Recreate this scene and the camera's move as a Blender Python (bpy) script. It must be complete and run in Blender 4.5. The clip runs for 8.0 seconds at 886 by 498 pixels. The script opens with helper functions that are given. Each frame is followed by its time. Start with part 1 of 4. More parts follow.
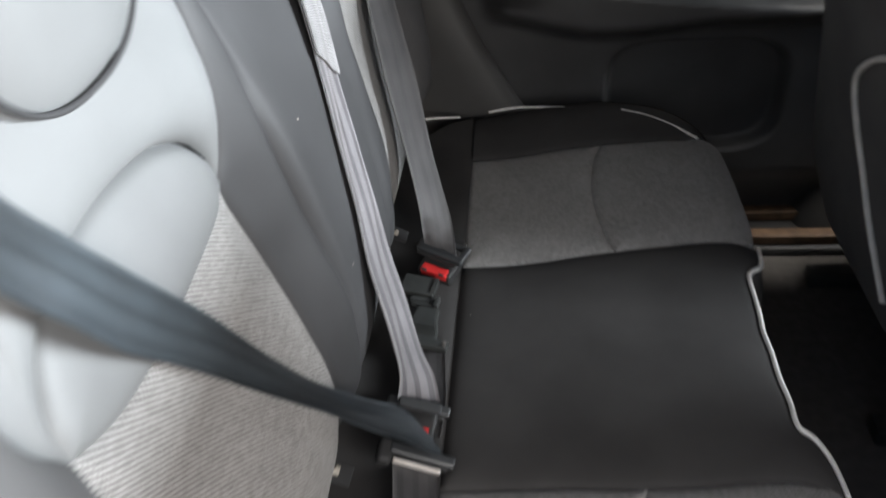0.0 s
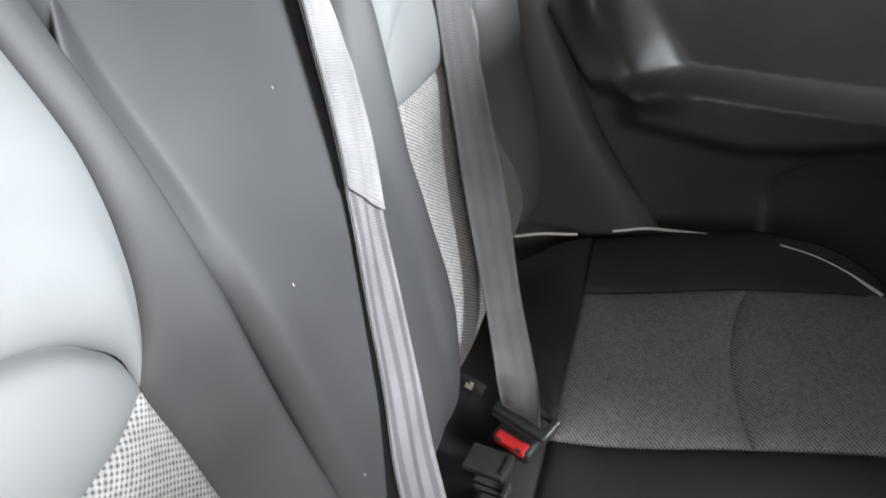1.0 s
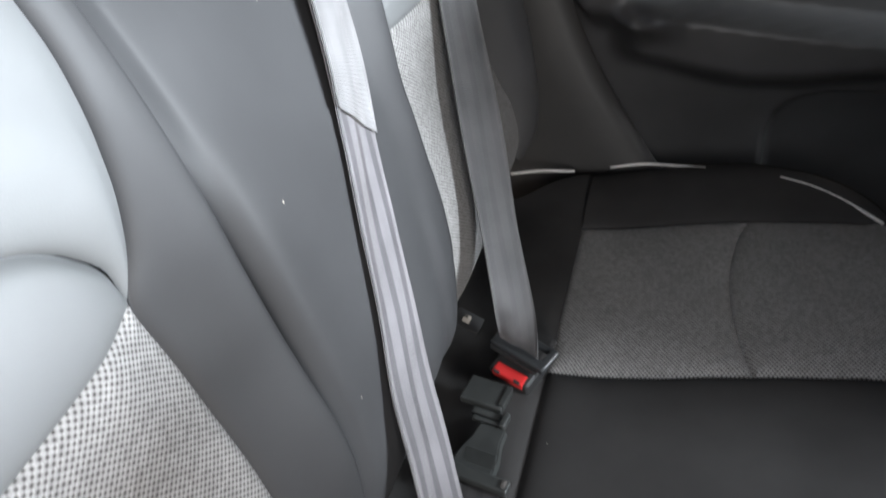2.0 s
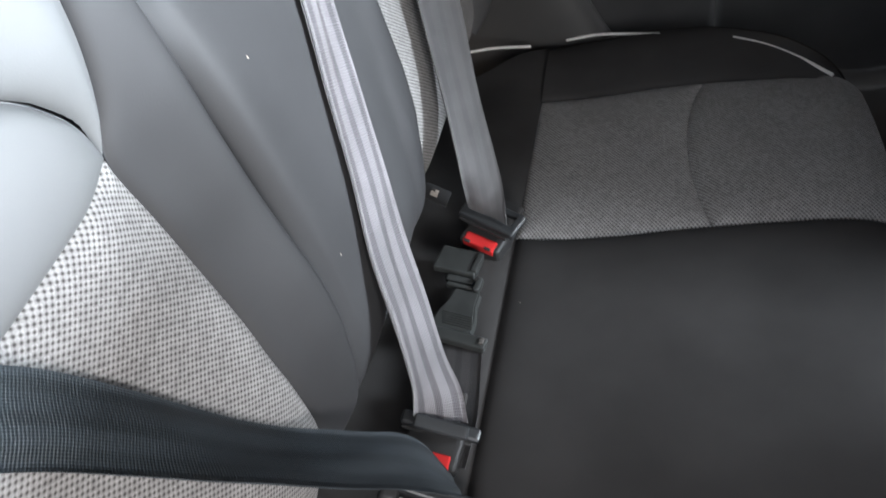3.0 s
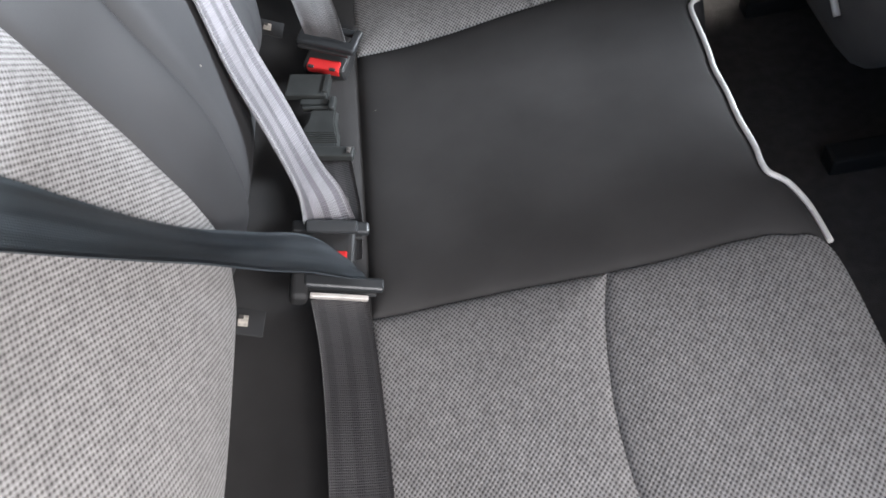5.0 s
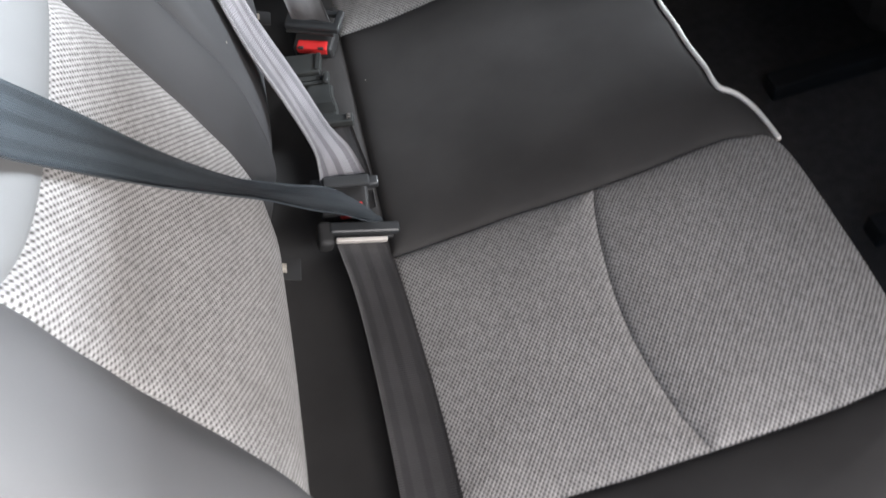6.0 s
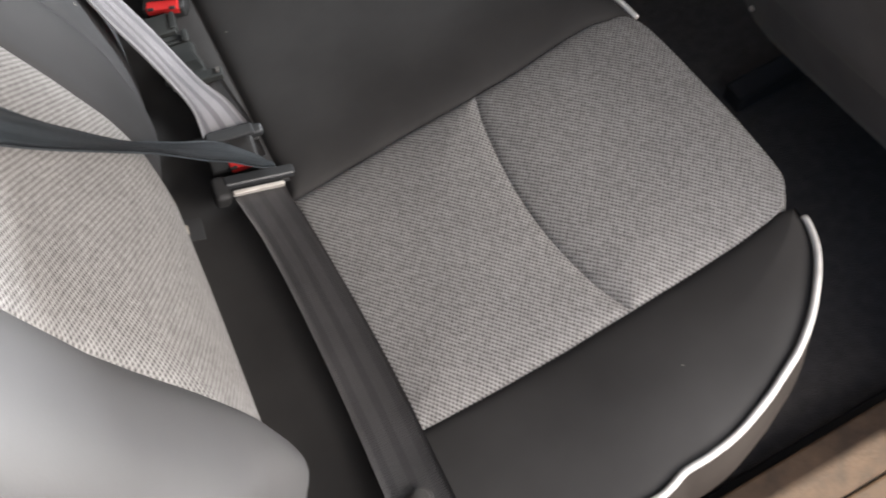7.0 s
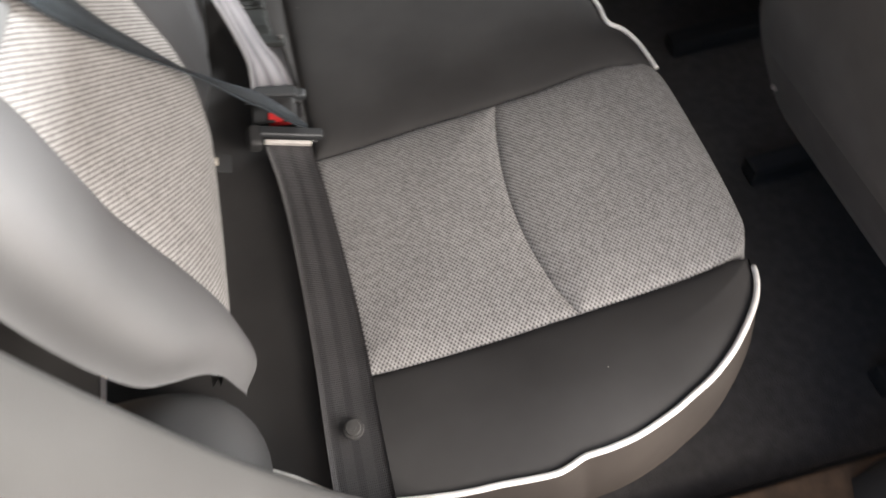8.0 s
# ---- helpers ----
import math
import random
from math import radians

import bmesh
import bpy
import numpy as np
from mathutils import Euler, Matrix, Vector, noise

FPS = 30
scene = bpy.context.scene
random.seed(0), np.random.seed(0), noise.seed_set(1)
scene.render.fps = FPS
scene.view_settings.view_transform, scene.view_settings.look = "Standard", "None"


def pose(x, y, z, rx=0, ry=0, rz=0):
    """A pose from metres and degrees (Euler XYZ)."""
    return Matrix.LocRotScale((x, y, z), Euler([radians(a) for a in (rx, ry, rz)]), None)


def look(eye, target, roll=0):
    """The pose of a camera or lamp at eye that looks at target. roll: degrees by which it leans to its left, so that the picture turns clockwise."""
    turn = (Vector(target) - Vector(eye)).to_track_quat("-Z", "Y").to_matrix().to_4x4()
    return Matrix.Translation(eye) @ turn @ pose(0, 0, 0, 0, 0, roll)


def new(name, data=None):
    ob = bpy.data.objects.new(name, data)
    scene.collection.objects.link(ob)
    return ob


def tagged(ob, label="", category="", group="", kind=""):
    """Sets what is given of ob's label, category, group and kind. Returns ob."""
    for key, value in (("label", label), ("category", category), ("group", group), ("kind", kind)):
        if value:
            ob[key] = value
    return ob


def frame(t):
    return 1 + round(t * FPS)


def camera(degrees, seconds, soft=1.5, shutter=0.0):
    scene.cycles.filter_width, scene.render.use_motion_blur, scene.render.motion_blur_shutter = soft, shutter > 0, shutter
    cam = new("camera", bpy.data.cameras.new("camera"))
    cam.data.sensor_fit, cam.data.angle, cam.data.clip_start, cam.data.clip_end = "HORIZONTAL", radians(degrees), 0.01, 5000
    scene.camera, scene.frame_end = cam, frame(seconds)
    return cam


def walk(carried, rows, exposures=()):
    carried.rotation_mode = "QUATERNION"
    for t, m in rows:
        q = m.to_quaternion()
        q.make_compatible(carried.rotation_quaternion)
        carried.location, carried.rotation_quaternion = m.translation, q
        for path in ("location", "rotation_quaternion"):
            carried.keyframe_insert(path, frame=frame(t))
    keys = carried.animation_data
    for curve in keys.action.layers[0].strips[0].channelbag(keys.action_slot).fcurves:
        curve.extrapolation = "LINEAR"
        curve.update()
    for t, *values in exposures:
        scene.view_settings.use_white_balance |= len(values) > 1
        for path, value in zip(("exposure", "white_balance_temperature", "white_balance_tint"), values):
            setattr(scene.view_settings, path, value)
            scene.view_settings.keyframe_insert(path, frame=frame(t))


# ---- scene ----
cam = camera(59.9, 8.0, soft=1.6, shutter=0.5)
PATH = [
    (0, (0.091, -0.439, 0.965), (-0.139, 1.104, -0.288), -5.7),
    (0.5, (0.128, -0.289, 0.922), (-0.298, 1.278, -0.245), -5.9),
    (1, (0.122, -0.218, 0.918), (-0.481, 1.352, -0.165), -7.5),
    (1.2, (0.121, -0.212, 0.918), (-0.507, 1.356, -0.153), -8.1),
    (2.5, (0.123, -0.238, 0.873), (-0.415, 1.199, -0.41), -9.6),
    (3, (0.12, -0.257, 0.87), (-0.357, 1.124, -0.496), -11.1),
    (3.5, (0.122, -0.276, 0.864), (-0.274, 1.074, -0.557), -12.8),
    (4, (0.13, -0.304, 0.855), (-0.165, 0.984, -0.646), -15.0),
    (4.5, (0.125, -0.323, 0.85), (-0.057, 0.876, -0.74), -14.6),
    (4.7, (0.115, -0.33, 0.85), (-0.021, 0.848, -0.761), -13.7),
    (5.8, (0.064, -0.421, 0.897), (0.035, 0.756, -0.72), -15.2),
    (6, (0.052, -0.436, 0.901), (0.039, 0.721, -0.73), -16.9),
    (6.5, (0.03, -0.438, 0.895), (0.054, 0.619, -0.803), -22.2),
    (6.6, (0.033, -0.443, 0.897), (0.07, 0.594, -0.813), -22.8),
    (7, (0.028, -0.462, 0.896), (0.23, 0.513, -0.839), -17.9),
    (7.5, (0.016, -0.498, 0.901), (0.334, 0.477, -0.816), -10.8),
    (7.8, (0.032, -0.531, 0.914), (0.272, 0.489, -0.789), -8.9),
    (8, (0.055, -0.563, 0.926), (0.179, 0.53, -0.744), -9.3),
]
# seconds, stops, kelvin, tint
EXPOSURES = [(0, 0.1, 6450, 10), (0.5, 0.27, 6500, 10), (1.2, 0.26, 6500, 11), (2.5, 0.32, 6200, 10), (4.5, 0.95, 6200, 12), (6.5, 0.57, 6500, 12), (7.5, 0.84, 6850, 12), (8, 0.88, 6900, 12)]
walk(cam, [(t, look(eye, target, roll)) for t, eye, target, roll in PATH], EXPOSURES)

# ---------------- light ----------------
world = bpy.data.worlds.new("sky")
scene.world = world
world.use_nodes = True
wn = world.node_tree.nodes
wl = world.node_tree.links
sky = wn.new("ShaderNodeTexSky")
sky.sky_type = "NISHITA"
sky.sun_disc = False
sky.sun_elevation = radians(78)
sky.sun_rotation = radians(114)
wl.new(sky.outputs["Color"], wn["Background"].inputs["Color"])
wn["Background"].inputs["Strength"].default_value = 0.105

sun_data = bpy.data.lights.new("sun", "SUN")
sun_data.energy, sun_data.angle, sun_data.color = 4.0, radians(0.6), (1.0, 0.93, 0.82)
sun = new("sun", sun_data)
sun.matrix_world = look((0.95, -0.69, 3.0), (0.35, -0.42, 0.0))


def window_light(name, eye, target, w, h, watts, color, spread=180):
    """Daylight of an opening: an area lamp that fills it."""
    d = bpy.data.lights.new(name, "AREA")
    d.shape, d.size, d.size_y, d.energy, d.color = "RECTANGLE", w, h, watts, color
    d.spread = radians(spread)
    ob = new(name, d)
    ob.matrix_world = look(eye, target)
    return ob


window_light("door_daylight", (0.42, -1.08, 0.92), (0.08, -0.14, 0.34), 1.1, 0.6, 1.15, (1.0, 0.94, 0.88), 66)
window_light("windscreen_daylight", (1.62, 0.0, 1.02), (-0.1, 0.12, 0.71), 1.2, 0.32, 15.5, (0.90, 0.96, 1.0), 43)
window_light("door_front_daylight", (0.66, -0.98, 0.82), (-0.14, -0.16, 0.56), 0.4, 0.5, 3.0, (1.0, 0.95, 0.90), 80)
# Added fill, not an observed source: narrow beam that brightens the far sill.
window_light("far_sill_fill", (1.0, 0.80, 0.92), (0.50, 0.72, 0.05), 0.5, 0.2, 1.7, (1.0, 0.95, 0.88), 44)

# ---------------- materials ----------------


def mat(name, color, rough=0.6, metal=0.0, spec=0.5, sheen=0.0):
    m = bpy.data.materials.new(name)
    m.use_nodes = True
    b = m.node_tree.nodes["Principled BSDF"]
    b.inputs["Base Color"].default_value = (*color, 1)
    b.inputs["Roughness"].default_value = rough
    b.inputs["Metallic"].default_value = metal
    b.inputs["Specular IOR Level"].default_value = spec
    b.inputs["Sheen Weight"].default_value = sheen
    return m


def node(m, kind, **props):
    n = m.node_tree.nodes.new(kind)
    for k, v in props.items():
        if k in n.inputs:
            n.inputs[k].default_value = v
    return n


def join(m, a, b):
    m.node_tree.links.new(a, b)


def math_node(m, op, a, b=None):
    n = m.node_tree.nodes.new("ShaderNodeMath")
    n.operation = op
    for i, v in enumerate((a, b)):
        if v is None:
            continue
        if isinstance(v, (int, float)):
            n.inputs[i].default_value = v
        else:
            join(m, v, n.inputs[i])
    return n.outputs[0]


def grain(m, scale, low, high, bump=0.0, bump_scale=None, coord="Object", dist=0.001, detail=4.0):
    """Multiplies the base colour by soft noise and adds fine relief."""
    b = m.node_tree.nodes["Principled BSDF"]
    tc = node(m, "ShaderNodeTexCoord")
    nz = node(m, "ShaderNodeTexNoise", Scale=scale, Detail=detail)
    join(m, tc.outputs[coord], nz.inputs["Vector"])
    rng = node(m, "ShaderNodeMapRange")
    rng.inputs["From Min"].default_value, rng.inputs["From Max"].default_value = 0.3, 0.7
    rng.inputs["To Min"].default_value, rng.inputs["To Max"].default_value = low, high
    join(m, nz.outputs["Fac"], rng.inputs["Value"])
    mix = m.node_tree.nodes.new("ShaderNodeVectorMath")
    mix.operation = "SCALE"
    src = b.inputs["Base Color"]
    if src.is_linked:
        join(m, src.links[0].from_socket, mix.inputs[0])
    else:
        mix.inputs[0].default_value = src.default_value[:3]
    join(m, rng.outputs[0], mix.inputs["Scale"])
    join(m, mix.outputs[0], src)
    if bump:
        fine = node(m, "ShaderNodeTexNoise", Scale=bump_scale or scale * 8, Detail=3.0)
        join(m, tc.outputs[coord], fine.inputs["Vector"])
        bp = node(m, "ShaderNodeBump", Strength=bump, Distance=dist)
        join(m, fine.outputs["Fac"], bp.inputs["Height"])
        join(m, bp.outputs["Normal"], b.inputs["Normal"])
    return m


def woven(name, light, dark, pitch):
    """Open knit: pale nubs of yarn with a lattice of small dark pits, laid out by UV in metres."""
    m = mat(name, light, 0.85, spec=0.25, sheen=0.1)
    b = m.node_tree.nodes["Principled BSDF"]
    tc = node(m, "ShaderNodeTexCoord")
    wob = node(m, "ShaderNodeTexNoise", Scale=60.0, Detail=2.0)
    join(m, tc.outputs["UV"], wob.inputs["Vector"])
    add = m.node_tree.nodes.new("ShaderNodeVectorMath")
    add.operation = "MULTIPLY_ADD"
    join(m, wob.outputs["Color"], add.inputs[0])
    add.inputs[1].default_value = (0.0006, 0.0006, 0)
    join(m, tc.outputs["UV"], add.inputs[2])
    sep = node(m, "ShaderNodeSeparateXYZ")
    join(m, add.outputs[0], sep.inputs[0])
    # the rows of pits run aslant, about 39 degrees to either side
    rise = math_node(m, "MULTIPLY", sep.outputs["Y"], 0.777 / pitch)
    run = math_node(m, "MULTIPLY", sep.outputs["X"], 0.63 / pitch)
    row = math_node(m, "ADD", rise, run)
    col = math_node(m, "SUBTRACT", rise, run)
    u = math_node(m, "COSINE", math_node(m, "MULTIPLY", col, 2 * math.pi))
    v = math_node(m, "COSINE", math_node(m, "MULTIPLY", row, 2 * math.pi))
    half = math_node(m, "ADD", math_node(m, "MULTIPLY", math_node(m, "ADD", u, v), 0.25), 0.5)
    cell = node(m, "ShaderNodeCombineXYZ")
    join(m, math_node(m, "FLOOR", col), cell.inputs[0])
    join(m, math_node(m, "FLOOR", row), cell.inputs[1])
    stitch = node(m, "ShaderNodeTexWhiteNoise")
    join(m, cell.outputs[0], stitch.inputs["Vector"])
    ramp = node(m, "ShaderNodeValToRGB")
    ramp.color_ramp.elements[0].position, ramp.color_ramp.elements[0].color = 0.05, (*dark, 1)
    ramp.color_ramp.elements[1].position, ramp.color_ramp.elements[1].color = 0.64, (*light, 1)
    join(m, half, ramp.inputs["Fac"])
    var = node(m, "ShaderNodeTexNoise", Scale=14.0, Detail=5.0)
    join(m, tc.outputs["UV"], var.inputs["Vector"])
    thread = node(m, "ShaderNodeTexNoise", Scale=420.0, Detail=2.0)
    join(m, tc.outputs["UV"], thread.inputs["Vector"])
    amount = math_node(m, "ADD", math_node(m, "MULTIPLY", var.outputs["Fac"], 0.35), math_node(m, "MULTIPLY", thread.outputs["Fac"], 0.3))
    amount = math_node(m, "ADD", amount, math_node(m, "MULTIPLY", stitch.outputs["Value"], 0.34))
    amount = math_node(m, "ADD", amount, 0.52)
    sc = m.node_tree.nodes.new("ShaderNodeVectorMath")
    sc.operation = "SCALE"
    join(m, ramp.outputs["Color"], sc.inputs[0])
    join(m, amount, sc.inputs["Scale"])
    join(m, sc.outputs[0], b.inputs["Base Color"])
    bp = node(m, "ShaderNodeBump", Strength=0.6, Distance=0.0006)
    join(m, half, bp.inputs["Height"])
    join(m, bp.outputs["Normal"], b.inputs["Normal"])
    return m


def webbing(name, edge, groove, shine):
    """Belt webbing: dark yarn that shines at a slant; fine cross ribs, broad lengthwise bands
    (UV: x across 0..1, y along in metres)."""
    m = mat(name, edge, 0.5, spec=0.5, sheen=shine)
    b = m.node_tree.nodes["Principled BSDF"]
    b.inputs["Sheen Roughness"].default_value = 0.32
    tc = node(m, "ShaderNodeTexCoord")
    sep = node(m, "ShaderNodeSeparateXYZ")
    join(m, tc.outputs["UV"], sep.inputs[0])
    bands = math_node(m, "COSINE", math_node(m, "MULTIPLY", sep.outputs["X"], 2 * math.pi * 3))
    rng = node(m, "ShaderNodeMapRange")
    rng.inputs["From Min"].default_value, rng.inputs["From Max"].default_value = -0.5, -0.1
    join(m, bands, rng.inputs["Value"])
    mix = node(m, "ShaderNodeMix")
    mix.data_type = "RGBA"
    join(m, rng.outputs[0], mix.inputs["Factor"])
    mix.inputs["A"].default_value, mix.inputs["B"].default_value = (*groove, 1), (*edge, 1)
    join(m, mix.outputs["Result"], b.inputs["Base Color"])
    nz = node(m, "ShaderNodeTexNoise", Scale=30.0, Detail=4.0)
    join(m, tc.outputs["UV"], nz.inputs["Vector"])
    vary = math_node(m, "ADD", math_node(m, "MULTIPLY", rng.outputs[0], 0.35 * shine), math_node(m, "MULTIPLY", nz.outputs["Fac"], 0.4 * shine))
    join(m, math_node(m, "ADD", vary, 0.45 * shine), b.inputs["Sheen Weight"])
    ribs = math_node(m, "SINE", math_node(m, "MULTIPLY", sep.outputs["Y"], 2 * math.pi / 0.0021))
    fine = math_node(m, "SINE", math_node(m, "MULTIPLY", sep.outputs["X"], 2 * math.pi * 30))
    h = math_node(m, "ADD", ribs, math_node(m, "MULTIPLY", fine, 0.6))
    bp = node(m, "ShaderNodeBump", Strength=0.5, Distance=0.0004)
    join(m, h, bp.inputs["Height"])
    join(m, bp.outputs["Normal"], b.inputs["Normal"])
    grain(m, 25.0, 0.8, 1.2)
    return m


FABRIC = woven("seat_knit", (0.305, 0.298, 0.293), (0.055, 0.052, 0.050), 0.0031)
GREY = grain(mat("grey_leatherette", (0.086, 0.085, 0.086), 0.52, spec=0.35), 9, 0.9, 1.1, 0.15, 900, dist=0.0003)
PALE = grain(mat("pale_leatherette", (0.141, 0.145, 0.147), 0.52, spec=0.3), 9, 0.9, 1.08, 0.15, 900, dist=0.0003)
DARK = grain(mat("charcoal_leatherette", (0.033, 0.0332, 0.0348), 0.6, spec=0.3), 9, 0.85, 1.15, 0.2, 900, dist=0.0003)
CLOTH = grain(mat("black_cloth", (0.047, 0.0455, 0.045), 0.9, spec=0.1), 11, 0.85, 1.18, 0.35, 1300, dist=0.0003)
PLASTIC = grain(mat("black_plastic", (0.030, 0.030, 0.0305), 0.52, spec=0.3), 12, 0.85, 1.2, 0.2, 700, dist=0.0003)
DOOR = grain(mat("black_door_plastic", (0.052, 0.051, 0.051), 0.42, spec=0.5), 12, 0.85, 1.2, 0.2, 700, dist=0.0003)
SEATBACK = grain(mat("charcoal_seat_cloth", (0.11, 0.106, 0.104), 0.85, spec=0.2, sheen=0.1), 10, 0.8, 1.2, 0.35, 900, dist=0.0004)
CLIPGREY = grain(mat("grey_black_plastic", (0.031, 0.033, 0.032), 0.36, spec=0.5), 40, 0.75, 1.25, 0.2, 500, dist=0.0003)
SATIN = grain(mat("satin_black_plastic", (0.03, 0.032, 0.034), 0.38, spec=0.5), 12, 0.85, 1.2, 0.12, 700, dist=0.0002)
TRIM = grain(mat("pillar_plastic", (0.065, 0.063, 0.061), 0.45, spec=0.4), 12, 0.9, 1.1, 0.2, 800, dist=0.0003)
CARPET = grain(mat("black_carpet", (0.088, 0.082, 0.077), 0.95, spec=0.1, sheen=0.05), 60, 0.85, 1.15, 0.9, 500, dist=0.002)
# Black cloth of the cushion sides, with warm bounce light mixed into its colour.
SKIRT = grain(mat("warm_bounce_cloth", (0.042, 0.036, 0.032), 0.8, spec=0.2), 11, 0.85, 1.18, 0.35, 1300, dist=0.0003)
PIPING = grain(mat("white_piping", (0.82, 0.80, 0.77), 0.5), 80, 0.85, 1.05, 0.15, 900, dist=0.0003)
RED = grain(mat("red_plastic", (0.62, 0.03, 0.03), 0.35), 30, 0.9, 1.1)
STEEL = grain(mat("tongue_steel", (0.78, 0.73, 0.68), 0.42, metal=0.55), 60, 0.9, 1.05)
BELT = webbing("grey_webbing", (0.135, 0.129, 0.137), (0.068, 0.064, 0.070), 0.4)
BELT_PLAIN = webbing("smooth_grey_webbing", (0.150, 0.147, 0.150), (0.142, 0.139, 0.142), 0.4)
# Same webbing on the far belt; its dimmer light is put into the base colour.
BELT_FAR = webbing("shaded_grey_webbing", (0.082, 0.080, 0.082), (0.071, 0.069, 0.071), 0.3)
# Shaded copies of the belt webbing: bluish for the shoulder run, black lower down.
BELT_DARK = webbing("shaded_blue_webbing", (0.026, 0.034, 0.041), (0.018, 0.024, 0.029), 0.03)
BELT_LAP = webbing("shaded_black_webbing", (0.034, 0.032, 0.033), (0.022, 0.021, 0.022), 0.30)
HEADLINER = grain(mat("headliner_cloth", (0.50, 0.485, 0.46), 0.95, spec=0.1), 30, 0.95, 1.05, 0.3, 900)
TAN = grain(mat("wood_grain_sill", (0.100, 0.059, 0.032), 0.6), 45, 0.6, 1.3, 0.4, 260)
TAGINK = grain(mat("tag_print", (0.5, 0.46, 0.40), 0.7), 300, 0.5, 1.2)
GROUND = grain(mat("sandy_paving", (0.42, 0.31, 0.22), 0.9), 3, 0.8, 1.2, 0.4, 120, dist=0.004)
GLASS = mat("window_glass", (0.30, 0.32, 0.31), 0.02)
GLASS.node_tree.nodes["Principled BSDF"].inputs["Transmission Weight"].default_value = 1.0
GLASS.node_tree.nodes["Principled BSDF"].inputs["IOR"].default_value = 1.02

# ---------------- mesh helpers ----------------
YC = 0.168  # mid-plane of the bench


def mesh(name, verts, faces, material, parent=None, uv=None, smooth=True, label=""):
    me = bpy.data.meshes.new(name)
    me.from_pydata([tuple(v) for v in verts], [], faces)
    me.materials.append(material)
    if uv is not None:
        layer = me.uv_layers.new(name="UVMap")
        for loop in me.loops:
            layer.data[loop.index].uv = uv[loop.vertex_index]
    if smooth:
        me.polygons.foreach_set("use_smooth", [True] * len(me.polygons))
    ob = new(name, me)
    if parent:
        ob.parent = parent
    if label:
        ob["label"] = label
    return ob


def part(name, bm, material, parent=None, label="", smooth=False):
    me = bpy.data.meshes.new(name)
    bm.to_mesh(me)
    bm.free()
    me.materials.append(material)
    if smooth:
        me.polygons.foreach_set("use_smooth", [True] * len(me.polygons))
    ob = new(name, me)
    if parent:
        ob.parent = parent
    if label:
        ob["label"] = label
    return ob


def box_bm(size, at=(0, 0, 0), bevel=0.0, rot=None, seg=2, taper=None):
    bm = bmesh.new()
    bmesh.ops.create_cube(bm, size=1)
    for v in bm.verts:
        k = 1.0
        if taper and v.co.z > 0:
            k = taper
        v.co = Vector((v.co.x * size[0] * k, v.co.y * size[1] * k, v.co.z * size[2]))
    if bevel:
        bmesh.ops.bevel(bm, geom=list(bm.edges), offset=bevel, segments=seg, profile=0.6, affect="EDGES")
    m = Matrix.Translation(at) @ (rot.to_4x4() if rot else Matrix())
    bm.transform(m)
    return bm


def thing(name, label, category, group=""):
    ob = new(name)
    ob.empty_display_size = 0.05
    return tagged(ob, label, category, group)


def resample(pts, n):
    p = np.array(pts, float)
    d = np.r_[0, np.cumsum(np.linalg.norm(np.diff(p, axis=0), axis=1))]
    s = np.linspace(0, d[-1], n) if np.isscalar(n) else np.asarray(n) * d[-1]
    return np.stack([np.interp(s, d, p[:, k]) for k in range(p.shape[1])], axis=1)


def spline(pts, n=60):
    """Catmull-Rom through pts, evenly resampled."""
    p = np.array(pts, float)
    q = np.vstack([2 * p[0] - p[1], p, 2 * p[-1] - p[-2]])
    out = []
    for i in range(1, len(q) - 2):
        for t in np.linspace(0, 1, 12, endpoint=False):
            a, b, c, d = q[i - 1], q[i], q[i + 1], q[i + 2]
            out.append(0.5 * ((2 * b) + (c - a) * t + (2 * a - 5 * b + 4 * c - d) * t * t + (3 * b - a - 3 * c + d) * t ** 3))
    out.append(p[-1])
    return resample(out, n)


def clustered(n):
    t = np.linspace(0, 1, n)
    return 0.35 * t + 0.65 * (0.5 - 0.5 * np.cos(math.pi * t))


def coons(bottom, right, top, left, nu, nv):
    """Grid of 2D points between four edge curves: bottom and top run along u, left and right along v."""
    u, v = clustered(nu), clustered(nv)
    B, T, L, R = resample(bottom, u), resample(top, u), resample(left, v), resample(right, v)
    U, V = u[None, :, None], v[:, None, None]
    g = (1 - V) * B[None] + V * T[None] + (1 - U) * L[:, None] + U * R[:, None]
    g -= (1 - U) * (1 - V) * B[0] + U * (1 - V) * B[-1] + (1 - U) * V * T[0] + U * V * T[-1]
    return g


def edge_distance(g, curves):
    """Distance of each grid point to the nearest of the edge curves."""
    best = np.full(g.shape[:2], 9.0)
    for c in curves:
        c = resample(c, 64)
        a, ab = c[:-1], np.diff(c, axis=0)
        w = g[:, :, None] - a
        f = np.clip((w * ab).sum(-1) / np.maximum((ab ** 2).sum(-1), 1e-12), 0, 1)
        best = np.minimum(best, np.sqrt(((w - f[..., None] * ab) ** 2).sum(-1)).min(-1))
    return best


